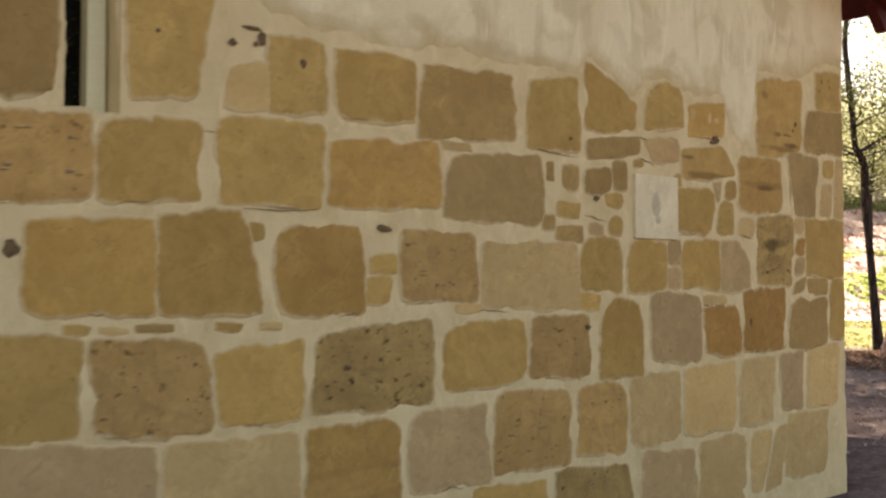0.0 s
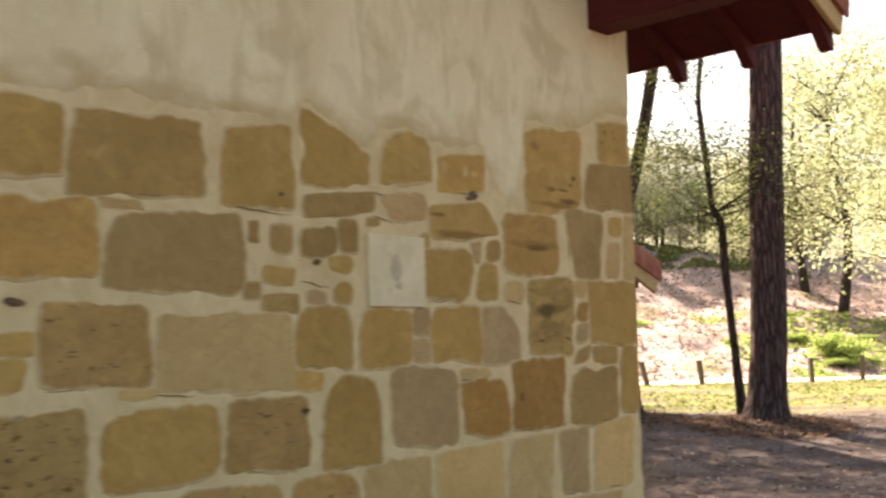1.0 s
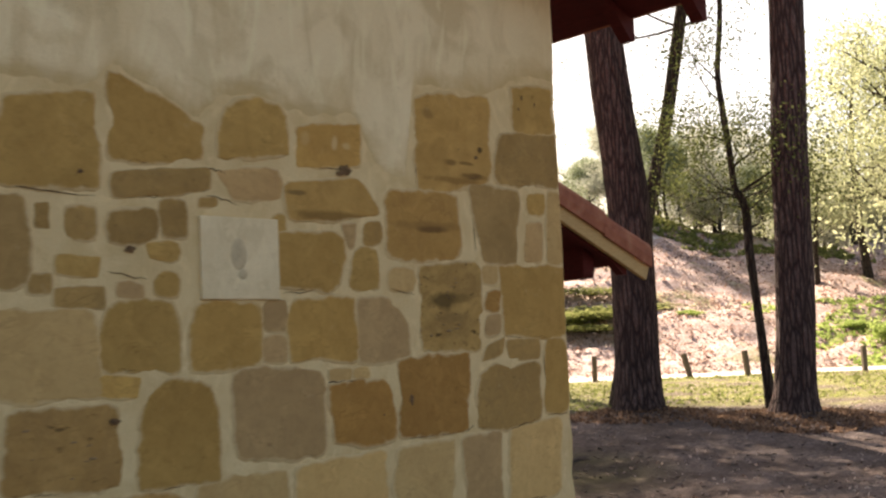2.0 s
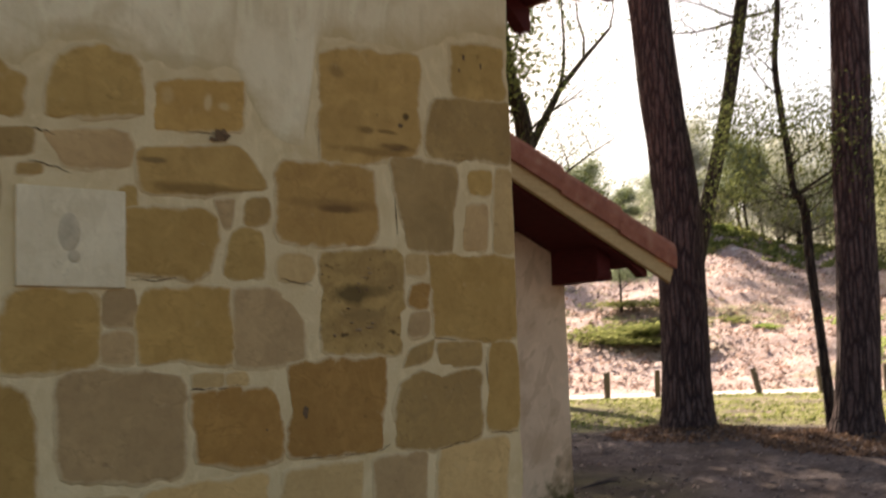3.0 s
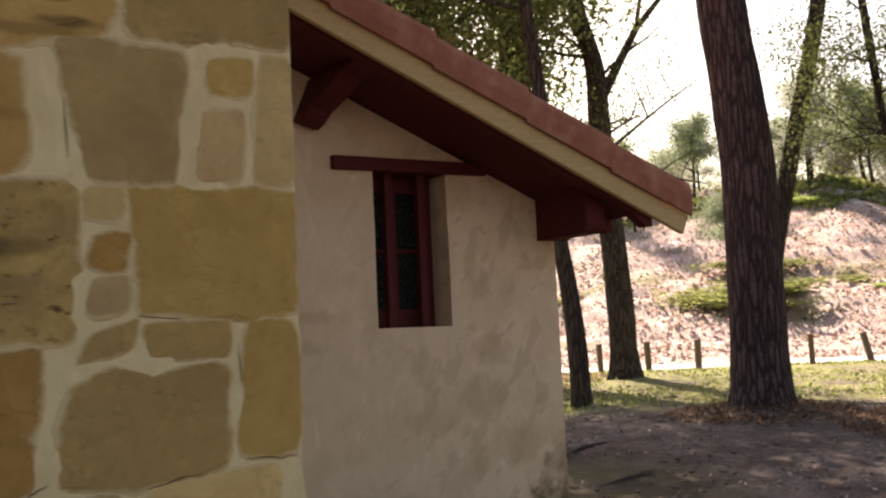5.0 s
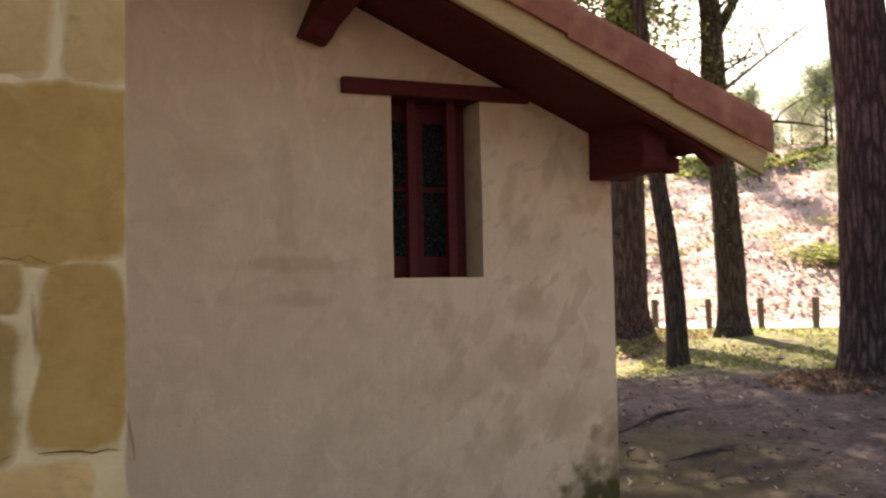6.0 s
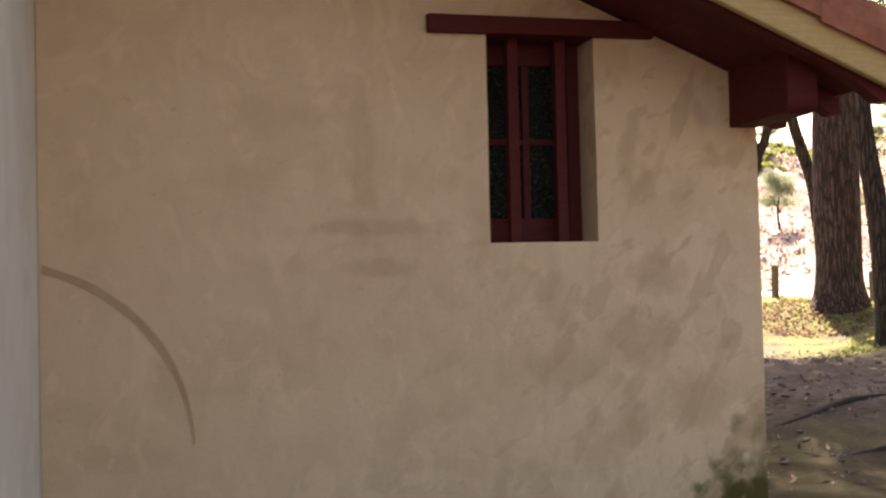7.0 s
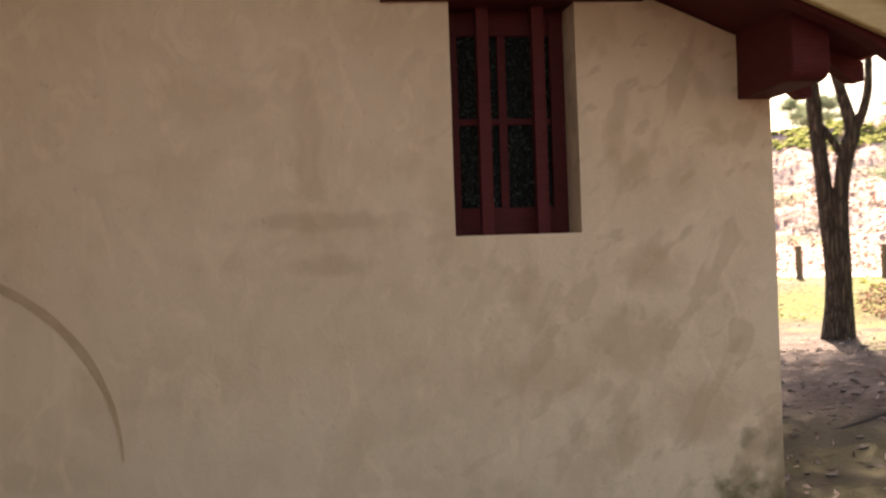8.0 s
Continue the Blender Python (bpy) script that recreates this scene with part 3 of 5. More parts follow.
def coat_edge(x):
    for (a, p), (b, q) in zip(EDGE, EDGE[1:]):
        if a <= x <= b:
            return p + (q - p) * (x - a) / (b - a)
    return EDGE[-1][1]


def plaster_coat():
    bm = bmesh.new()
    hem = bm.verts.layers.float.new("hem")
    cols = []
    n = 200
    for k in range(n + 1):
        x = -7.0 + 7.0 * k / n
        low = coat_edge(x) + 0.025 * noise.noise((x * 6, 1, 0)) + 0.015 * noise.noise((x * 17, 4, 0))
        top = cottage_roof(x) - 0.03
        col = []
        for j in range(26):
            z = low + (0.0, 0.035, 0.085, 0.15)[j] if j < 4 else low + 0.15 + (top - low - 0.15) * (j - 3) / 22
            thick = (-0.002, 0.0005, 0.0035, 0.006)[j] if j < 4 else 0.007
            y = swell(x, z) - thick - 0.0025 * noise.noise((x * 5, 2, z * 5)) - (0 if j == 0 else 0.002)
            col.append(bm.verts.new((x - (0.003 if k == n else 0), y, z)))
            col[-1][hem] = (0.50, 0.42, 0.25, 0.10)[j] if j < 4 else 0.0
        cols.append(col)
    for a, b in zip(cols, cols[1:]):
        for j in range(25):
            bm.faces.new((a[j], b[j], b[j + 1], a[j + 1]))
    got = bmesh.ops.extrude_face_region(bm, geom=bm.faces[:])
    for v in got["geom"]:
        if isinstance(v, bmesh.types.BMVert):
            v.co.y = 0.04
    return mesh_of("plaster_coat", bm)


part("plaster_coat", plaster_coat(), COAT, cottage, "ivory lime plaster with trowel marks and a ragged edge")

# loophole window
loophole = part("window", box(-5.96, -5.6, 0.30, 0.33, 2.08, 3.1), GLASS, cottage, "dark narrow loophole pane")
part("frame", box(-5.75, -5.672, 0.10, 0.16, 2.10, 3.06, 0.004), CREAM, loophole, "cream painted frame")
part("frame", box(-5.883, -5.85, 0.16, 0.20, 2.10, 3.06, 0.004), CREAM, loophole)

# plaque
part("plaque", box(-2.465, -2.045, -0.02, 0.03, 1.745, 2.118, 0.006, 0.004), PLAQUE, cottage, "worn white stone plaque set in the wall")
for k, (px, pz, pw, ph) in enumerate(((-2.27, 1.95, 0.09, 0.15), (-2.25, 1.86, 0.05, 0.05))):
    bmh = bmesh.new()
    bmesh.ops.create_uvsphere(bmh, u_segments=12, v_segments=6, radius=1.0)
    bmesh.ops.transform(bmh, matrix=Matrix.LocRotScale((px, -0.018, pz), None, (pw / 2, 0.006, ph / 2)), verts=bmh.verts)
    part("carving", bmh, plain("worn_carving", (0.60, 0.50, 0.32), 0.95) if k == 0 else bpy.data.materials["worn_carving"], cottage, "worn grey relief on the plaque")


def eave_beam(x0, x1, y_end, y_wall, z0, z1, parent, label, curl=False):
    """A projecting beam whose end is cut to a curve below."""
    y0, d = y_end, z1 - z0
    if curl:
        pts = [(y_wall, z0 + 0.02), (y_wall - 0.10, z0), (y_wall - 0.17, z0 + 0.03), (y_wall - 0.21, z0 + 0.10), (y_wall - 0.30, z0 + 0.12), (y_wall - 0.42, z0 + 0.17), (y_wall - 0.52, z0 + 0.25), (y0, z0 + 0.28), (y0, z1), (y_wall, z1)]
    else:
        pts = [(y_wall, z0), (y0 + 0.07, z0), (y0 + 0.03, z0 + 0.01), (y0 + 0.01, z0 + 0.03), (y0, z0 + 0.06), (y0, z1), (y_wall, z1)]
    bm = extrude_profile(pts, x0, x1, "x")
    if curl:
        for v in bm.verts:
            dx, dz = v.co.x - x0, v.co.z - z0
            v.co.x, v.co.z = x0 + dx + SLOPE * dz, z0 + dz - 0.3 * dx
    bmesh.ops.bevel(bm, geom=bm.edges[:], offset=0.006, segments=1, affect="EDGES")
    return part("beam", bm, RED, parent, label)


def sloped(p0, p1, y0, y1, thick, bevel=0.0):
    """A board from p0 to p1 (x, z of its underside) between y0 and y1."""
    d = Vector((p1[0] - p0[0], p1[1] - p0[1])).normalized()
    n = Vector((-d.y, d.x)) * thick
    if n.y < 0:
        n = -n
    bm = extrude_profile([p0, p1, (p1[0] + n.x, p1[1] + n.y), (p0[0] + n.x, p0[1] + n.y)], y0, y1)
    if bevel:
        bmesh.ops.bevel(bm, geom=bm.edges[:], offset=bevel, segments=1, affect="EDGES")
    return bm


def rafter(x0, x1, roof, y, parent, dp=0.15):
    """A rafter under the boards with a tail cut to a slant."""
    w = 0.09
    pts = [(x0, roof(x0) - 0.004), (x1, roof(x1) - 0.004), (x1, roof(x1) - dp), (x1 - 0.05, roof(x1 - 0.05) - dp - 0.02), (x1 - 0.22, roof(x1 - 0.22) - 0.06), (x0, roof(x0) - 0.06)]
    bm = extrude_profile(pts, y - w / 2, y + w / 2)
    return part("rafter", bm, RED, parent)


def tile_mesh(length, radius, thick=0.016, sides=7):
    """A tapered half-round roof tile that lies along -x to +x, downhill to +x."""
    bm = bmesh.new()
    rings = []
    for x, r, lift in ((-length / 2, radius * 0.88, 0.0), (length / 2, radius, 0.012)):
        ring = []
        for inner in (0, 1):
            for k in range(sides + 1):
                a = math.pi * (1 - k / sides) if not inner else math.pi * k / sides
                rr = r - thick * inner
                ring.append(bm.verts.new((x, rr * math.cos(a), lift + rr * 0.8 * math.sin(a))))
        rings.append(ring)
    n = len(rings[0])
    for i in range(n):
        bm.faces.new((rings[0][i], rings[0][(i + 1) % n], rings[1][(i + 1) % n], rings[1][i]))
    for ring in rings:
        for k in range(sides):
            bm.faces.new((ring[k], ring[k + 1], ring[n - 2 - k], ring[n - 1 - k]))
    me = mesh_of("tile", bm)
    me.materials.append(TILE)
    return me


TILE_MESH = tile_mesh(0.46, 0.115)
TILT = math.atan(SLOPE)


def tile_field(roof, parent, x_top, x_low, y_first, rows, single_rows):
    """Half-round tiles in rows up the slope: the first rows singly, the rest joined as one."""
    step = 0.38
    count = int((x_low - x_top) / (step * math.cos(TILT)))
    jv, jf = [], []
    base = [v.co.copy() for v in TILE_MESH.vertices]
    polys = [tuple(p.vertices) for p in TILE_MESH.polygons]
    for r in range(rows):
        for k in range(count + 1):
            x = x_low - 0.19 - k * step * math.cos(TILT)
            y = y_first + r * 0.215 + random.uniform(-0.006, 0.006)
            m = pose(x, y, roof(x) + 0.24 + random.uniform(-0.004, 0.004), 0, math.degrees(TILT) - 1.5 + random.uniform(-0.7, 0.7), random.uniform(-1.2, 1.2))
            if r < single_rows:
                ob = part("tile", TILE_MESH, TILE, parent)
                ob.matrix_basis = m
            else:
                s = len(jv)
                jv.extend(m @ c for c in base)
                jf.extend(tuple(i + s for i in p) for p in polys)
    if jv:
        part("tiles", mesh_from("tiles", jv, jf), TILE, parent, "weathered terracotta roof tiles", "stuff")


def make_roof(owner, roof, x_top, x_low, y_verge, y_back, rafters_y, label, tail=0.15, over=0.0):
    boards = part("roof", sloped((x_top, roof(x_top)), (x_low, roof(x_low)), y_verge + 0.05, y_back, 0.03), RED, owner, label)
    part("bargeboard", sloped((x_top, roof(x_top) - 0.045), (x_low + over + 0.03, roof(x_low + over + 0.03) - 0.045), y_verge, y_verge + 0.045, 0.145, 0.006), BARGE, boards, "bare honey-coloured bargeboard")
    part("under_tile", sloped((x_top, roof(x_top) + 0.034), (x_low + 0.06, roof(x_low + 0.06) + 0.034), y_verge + 0.01, y_back, 0.19), TILE, boards, "terracotta channel tiles")
    for y in rafters_y:
        rafter(x_top, x_low + 0.02, roof, y, boards, tail)
    prof = [(-0.035, 0.105), (-0.045, 0.20), (-0.04, 0.29), (-0.02, 0.335), (0.02, 0.355), (0.08, 0.35), (0.13, 0.30), (0.13, 0.27), (0.02, 0.27), (-0.01, 0.105)]
    x1, k = x_low + over + 0.09, 0
    while x1 > max(x_top, x_low + over - 5.2) + 0.1:
        x0 = max(x_top, x1 - 0.70)
        bmv = bmesh.new()
        rings = []
        for x, g, up in ((x0 - 0.03, 0.94, -0.016), (x1, 1.0, 0.004)):
            x = max(x, x_top)
            rings.append([bmv.verts.new((x, y_verge + (a if a > 0 else a * g), roof(x) + 0.105 + (b - 0.105) * g + up)) for a, b in prof])
        n = len(prof)
        for i in range(n):
            bmv.faces.new((rings[0][i], rings[0][(i + 1) % n], rings[1][(i + 1) % n], rings[1][i]))
        bmv.faces.new(rings[0])
        bmv.faces.new(rings[1][::-1])
        part("verge_tile", bmv, TILE, boards)
        x1 -= 0.70
    return boards


roof_c = make_roof(cottage, cottage_roof, RIDGE_X, 1.0, -1.08, 9.6, [-0.98, -0.4, 0.17, 0.92] + [1.55 + 0.62 * k for k in range(12)], "oxblood boarded eaves under a tiled slope")
part("roof", extrude_profile([(RIDGE_X, cottage_roof(RIDGE_X)), (RIDGE_X, cottage_roof(RIDGE_X) + 0.15), (-15.0, cottage_roof(-15.0) + 0.15), (-15.0, cottage_roof(-15.0))], -1.08, 9.6), TILE, cottage, "tiled far slope of the roof")
eave_beam(-0.45, -0.22, -1.0, 0.02, 3.60, cottage_roof(-0.22) - 0.05, cottage, "oxblood painted beam end under the eaves")
tile_field(cottage_roof, roof_c, -1.5, 1.1, -0.84, 40, 2)

# ---- the rendered annex ----
annex = thing("annex", "cream rendered annex with a low tiled roof", "annex")
AY = 3.28
WIN = (2.12, 2.71, 1.565, 2.64)
bm = wall_grid(
    lines(-0.057, 3.654, 0.07, WIN[:2]), [-0.5] + lines(-0.1, 4.1, 0.07, WIN[2:]), AY, 0.45, WIN, 0.0015,
    [((0, 0, annex_roof(0) - 0.01), (SLOPE, 0, 1))],
)
awall = part("wall", mesh_of("wall", bm), RENDER, annex, "blotchy cream rendered wall")
part("wall", box(3.204, 3.654, AY + 0.45, 9.0, -0.5, 2.38), RENDER, annex)
part("wall", extrude_profile([(0.003, -0.5), (3.654, -0.5), (3.654, annex_roof(3.654)), (0.003, annex_roof(0))], 9.0, 9.4), RENDER, annex)
roof_a = make_roof(annex, annex_roof, 0.006, 3.93, 2.47, 9.6, [2.58] + [3.50 + 0.58 * k for k in range(10)], "oxblood boarded eaves under a tiled slope", 0.09, 0.23)
rafter(3.62, 3.95, annex_roof, 3.0, roof_a, 0.09)
eave_beam(3.49, 3.66, 2.70, AY + 0.02, 2.172, annex_roof(3.49) + 0.004, annex, "oxblood painted beam end with a curved underside")
eave_beam(1.535, 1.69, 2.56, AY + 0.02, 2.915, annex_roof(1.75) + 0.01, annex, "oxblood painted beam end with a curved underside", True)
tile_field(annex_roof, roof_a, 0.12, 4.02, 2.72, 32, 5)

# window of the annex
# flat near-black sheet behind the panes in place of an unlit interior
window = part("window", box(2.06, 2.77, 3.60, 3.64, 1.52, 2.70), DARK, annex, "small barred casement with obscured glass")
part("lintel", box(1.81, 3.04, AY - 0.045, AY + 0.26, 2.632, 2.72, 0.006, 0.004), RED, window, "oxblood painted timber lintel")
FY = 3.50
for x0, x1, z0, z1 in ((2.12, 2.19, 1.57, 2.64), (2.64, 2.71, 1.57, 2.64), (2.19, 2.64, 1.57, 1.70), (2.19, 2.64, 2.52, 2.64)):
    part("frame", box(x0, x1, FY, FY + 0.06, z0, z1, 0.005), RED, window)
for x0, x1, z0, z1 in ((2.385, 2.425, 1.70, 2.52), (2.19, 2.385, 2.095, 2.125), (2.425, 2.64, 2.095, 2.125)):
    part("glazing_bar", box(x0, x1, FY + 0.01, FY + 0.05, z0, z1, 0.004), RED, window)
for x0, x1 in ((2.19, 2.385), (2.425, 2.64)):
    for z0, z1 in ((1.70, 2.095), (2.125, 2.52)):
        part("pane", box(x0, x1, FY + 0.03, FY + 0.036, z0, z1), GLASS, window, "dark obscured glass pane")
for x in (2.292, 2.556):
    part("bar", box(x - 0.029, x + 0.029, 3.372, 3.43, 1.56, 2.645, 0.004), RED, window, "oxblood upright bar")

# ---- loose and growing things ----


def spine(points, per=6):
    """Points of a smooth line through the given ones (x, y, z, radius)."""
    p = [np.array(q, float) for q in points]
    p = [2 * p[0] - p[1]] + p + [2 * p[-1] - p[-2]]
    out = []
    for i in range(1, len(p) - 2):
        for k in range(per):
            t = k / per
            a, b, c, d = p[i - 1 : i + 3]
            out.append(0.5 * (2 * b + (c - a) * t + (2 * a - 5 * b + 4 * c - d) * t * t + (3 * b - 3 * c + d - a) * t**3))
    out.append(p[-2])
    return out


def add_tube(verts, faces, line, sides, ridges=0.0, seed=0.0, flare=0.0):
    start = len(verts)
    for i, q in enumerate(line):
        c, r = Vector(q[:3]), float(q[3])
        a, b = line[max(0, i - 1)], line[min(len(line) - 1, i + 1)]
        way = Vector((b - a)[:3]).normalized()
        side = way.cross(Vector((0.31, 0.95, 0.05))).normalized()
        up = side.cross(way)
        for k in range(sides):
            t = 2 * math.pi * k / sides
            d = side * math.cos(t) + up * math.sin(t)
            f = 1.0
            if ridges:
                f += ridges * (noise.noise((d.x * 5 + seed, d.y * 5, c.z * 0.9)) + 0.7 * noise.noise((d.x * 11, d.y * 11 + seed, c.z * 2.5)))
            if flare and i < 8:
                f += flare * max(0.0, 1 - i / 7) ** 2 * (0.5 + 0.9 * max(0.0, noise.noise((d.x * 2.2 + seed, d.y * 2.2, 0.0)) + 0.25))
            verts.append(tuple(c + d * r * f))
    for i in range(len(line) - 1):
        for k in range(sides):
            a, b = start + i * sides + k, start + i * sides + (k + 1) % sides
            faces.append((a, b, b + sides, a + sides))
    faces.append(tuple(range(start + len(line) * sides - 1, start + (len(line) - 1) * sides - 1, -1)))


def grow_limb(verts, faces, tips, rng, at, way, length, radius, depth, droop=0.0):
    """A crooked limb that forks; the ends are put into tips."""
    pts = [np.array((*at, radius))]
    pos, d = Vector(at), Vector(way).normalized()
    n = 4
    for k in range(1, n + 1):
        d = (d + Vector((rng.uniform(-0.35, 0.35), rng.uniform(-0.35, 0.35), rng.uniform(-0.2, 0.3) - droop))).normalized()
        pos = pos + d * (length / n)
        pts.append(np.array((*pos, radius * (1 - 0.72 * k / n))))
        if depth > 0 and k >= 2:
            side = Vector((rng.uniform(-1, 1), rng.uniform(-1, 1), rng.uniform(-0.2, 0.7))).normalized()
            grow_limb(verts, faces, tips, rng, tuple(pos), (d * 0.6 + side * 0.8), length * rng.uniform(0.45, 0.65), radius * (1 - 0.72 * k / n) * 0.7, depth - 1, droop)
        elif k >= 2:
            tips.append(tuple(pos))
    tips.append(tuple(pos))
    add_tube(verts, faces, pts, 5)


def leaf_mesh(name, centres, per, spread, size, rng, flat=0.75):
    """Many small pointed leaves round the given centres."""
    c = np.repeat(np.array(centres, float), per, axis=0)
    n = len(c)
    c += rng.normal(0, 1, (n, 3)) * np.array((spread, spread, spread * flat))
    a = rng.normal(0, 1, (n, 3))
    a /= np.linalg.norm(a, axis=1, keepdims=True)
    b = np.cross(a, rng.normal(0, 1, (n, 3)))
    b /= np.linalg.norm(b, axis=1, keepdims=True)
    s = size * rng.uniform(0.6, 1.35, (n, 1))
    v = np.stack([c - a * s, c + b * s * 0.45, c + a * s, c - b * s * 0.45], 1).reshape(-1, 3)
    me = bpy.data.meshes.new(name)
    me.vertices.add(4 * n)
    me.vertices.foreach_set("co", v.ravel())
    me.loops.add(4 * n)
    me.loops.foreach_set("vertex_index", np.arange(4 * n))
    me.polygons.add(n)
    me.polygons.foreach_set("loop_start", np.arange(0, 4 * n, 4))
    me.update(calc_edges=True)
    return me


def tree(name, label, trunk_points, limbs, bark, leaf, seed, sides=20, ridges=0.05, flare=0.5, per=26, spread=0.42, size=0.09, extra=(), depth=1, stems=(), category="tree", per_line=6, group=""):
    """A tapered trunk with limbs (start share of the trunk, way, length, radius) and a crown of separate leaves."""
    rng = random.Random(seed)
    nrng = np.random.default_rng(seed)
    root = thing(name, label, category, group)
    verts, faces, tips = [], [], []
    line = spine(trunk_points, per_line)
    add_tube(verts, faces, line, sides, ridges, seed * 1.7, flare)
    for stem in stems:
        add_tube(verts, faces, spine(stem, 5), 10, ridges, seed * 2.3)
    for share, way, length, radius in limbs:
        q = line[int(share * (len(line) - 1))]
        grow_limb(verts, faces, tips, rng, tuple(q[:3]), way, length, radius, depth)
    part("trunk", mesh_from("trunk", verts, faces, True), bark, root)
    if leaf and per:
        part("crown", leaf_mesh("crown", tips + list(extra), per, spread, size, nrng), leaf, root)
    return root


def ring_of_limbs(rng, count, low, high, length, radius, up=0.35):
    out = []
    for k in range(count):
        a = rng.uniform(0, 2 * math.pi)
        out.append((rng.uniform(low, high), (math.cos(a), math.sin(a), up + rng.uniform(-0.15, 0.3)), length * rng.uniform(0.7, 1.2), radius * rng.uniform(0.7, 1.1)))
    return out


R = random.Random(11)
tree("pine_tree", "tall straight pine with dark plated bark", [(9.99, 4.24, 0.25, 0.36), (10.02, 4.18, 1.1, 0.295), (10.06, 4.11, 2.5, 0.275), (10.1, 4.06, 4.5, 0.265), (10.15, 3.98, 6.5, 0.255), (10.2, 3.9, 10, 0.22), (10.3, 3.8, 15, 0.15), (10.3, 3.8, 18, 0.05)],
     ring_of_limbs(R, 22, 0.66, 0.98, 3.2, 0.06), BARK, LEAF_PINE, 1, 26, 0.05, 0.35, 34, 0.5, 0.12, per_line=9)
tree("pine_tree", "leaning old pine with thick dark bark", [(9.45, 6.63, 0.22, 0.44), (9.47, 6.62, 1.1, 0.36), (9.48, 6.6, 2.5, 0.345), (9.46, 6.62, 4.0, 0.335), (9.36, 6.74, 5.6, 0.315), (9.25, 6.85, 7.6, 0.30), (9.0, 7.1, 11, 0.25), (8.8, 7.3, 15, 0.17), (8.8, 7.3, 18, 0.05)],
     ring_of_limbs(R, 22, 0.66, 0.98, 3.4, 0.07), BARK, LEAF_PINE, 2, 26, 0.06, 0.4, 34, 0.5, 0.12, per_line=9)
tree("oak_tree", "slanting trunk behind the leaning pine", [(11.75, 8.75, 0.4, 0.20), (11.9, 8.55, 2.0, 0.155), (12.2, 8.2, 4.05, 0.135), (12.49, 7.85, 5.85, 0.125), (12.75, 7.55, 7.9, 0.115), (13.1, 7.2, 10.5, 0.08), (13.2, 7.1, 12.5, 0.03)],
     ring_of_limbs(R, 12, 0.6, 0.98, 2.0, 0.035), BARK_GREY, LEAF_OAK, 3, 14, 0.05, 0.3, 24, 0.36, 0.033)
tree("oak_sapling", "thin crooked sapling with sparse leaves", [(10.56, 4.93, 0.35, 0.090), (10.52, 5.01, 1.74, 0.067), (10.48, 5.08, 2.84, 0.070), (10.46, 5.10, 3.61, 0.068), (10.35, 5.19, 3.92, 0.054), (10.31, 5.21, 4.42, 0.050), (10.26, 5.26, 5.18, 0.050), (10.23, 5.28, 5.81, 0.045), (10.30, 5.21, 6.80, 0.041), (10.35, 5.17, 8.69, 0.018)],
     [(0.42, (0.5, -0.6, 0.55), 1.2, 0.03)] + ring_of_limbs(R, 13, 0.27, 0.45, 1.25, 0.016, 0.1) + ring_of_limbs(R, 10, 0.5, 0.98, 1.2, 0.018), BARK_GREY, LEAF_OAK, 4, 10, 0.08, 0.2, 40, 0.26, 0.03)
tree("ivy_tree", "forked oak trunk wrapped in ivy", [(13.74, 13.99, 0.45, 0.36), (13.73, 14.00, 1.2, 0.29), (13.70, 14.02, 2.6, 0.27), (13.64, 14.08, 3.8, 0.25), (13.56, 14.15, 5.45, 0.24), (13.54, 14.17, 7.0, 0.2), (13.29, 14.39, 8.6, 0.15), (13.14, 14.49, 11.5, 0.06)],
     [(0.66, (0.55, -0.45, 1.0), 4.0, 0.12), (0.5, (0.7, -0.7, 0.25), 2.2, 0.05)] + ring_of_limbs(R, 13, 0.5, 0.98, 2.4, 0.05), BARK_GREY, LEAF_IVY, 5, 16, 0.08, 0.4, 42, 0.45, 0.034,
     extra=[(13.69 + R.uniform(-0.35, 0.35), 13.99 + R.uniform(-0.35, 0.35), R.uniform(2.4, 7.5)) for k in range(46)])
tree("oak_tree", "slender bent oak trunk beside the annex", [(9.85, 10.65, 0.1, 0.21), (9.84, 10.66, 0.6, 0.165), (9.82, 10.68, 1.45, 0.155), (9.75, 10.73, 2.35, 0.14), (9.66, 10.80, 3.2, 0.13), (9.62, 10.81, 3.9, 0.125), (9.50, 10.87, 5.5, 0.11), (9.30, 11.07, 8.5, 0.09), (9.30, 11.17, 13, 0.03)],
     ring_of_limbs(R, 22, 0.82, 0.98, 3.2, 0.05), BARK_GREY, LEAF_OAK, 6, 14, 0.05, 0.4, 26, 0.5, 0.045)
tree("pine_tree", "broad rough-barked pine with spreading roots", [(12.69, 15.93, 0.3, 0.59), (12.69, 15.93, 1.2, 0.42), (12.69, 15.93, 2.6, 0.41), (12.69, 15.92, 4.2, 0.39), (12.74, 15.88, 7, 0.35), (12.84, 15.78, 11, 0.28), (12.94, 15.78, 15, 0.19), (12.94, 15.78, 18, 0.06)],
     [(0.62, (-0.5, 0.3, 0.9), 3.0, 0.1), (0.6, (0.5, -0.3, 0.9), 3.0, 0.1)] + ring_of_limbs(R, 34, 0.72, 0.98, 4.2, 0.07), BARK, LEAF_PINE, 7, 24, 0.06, 0.55, 34, 0.7, 0.075,
     extra=[(12.7 + R.uniform(-1.3, 1.3), 15.9 + R.uniform(-1.3, 1.3), R.uniform(6.5, 9)) for k in range(16)])
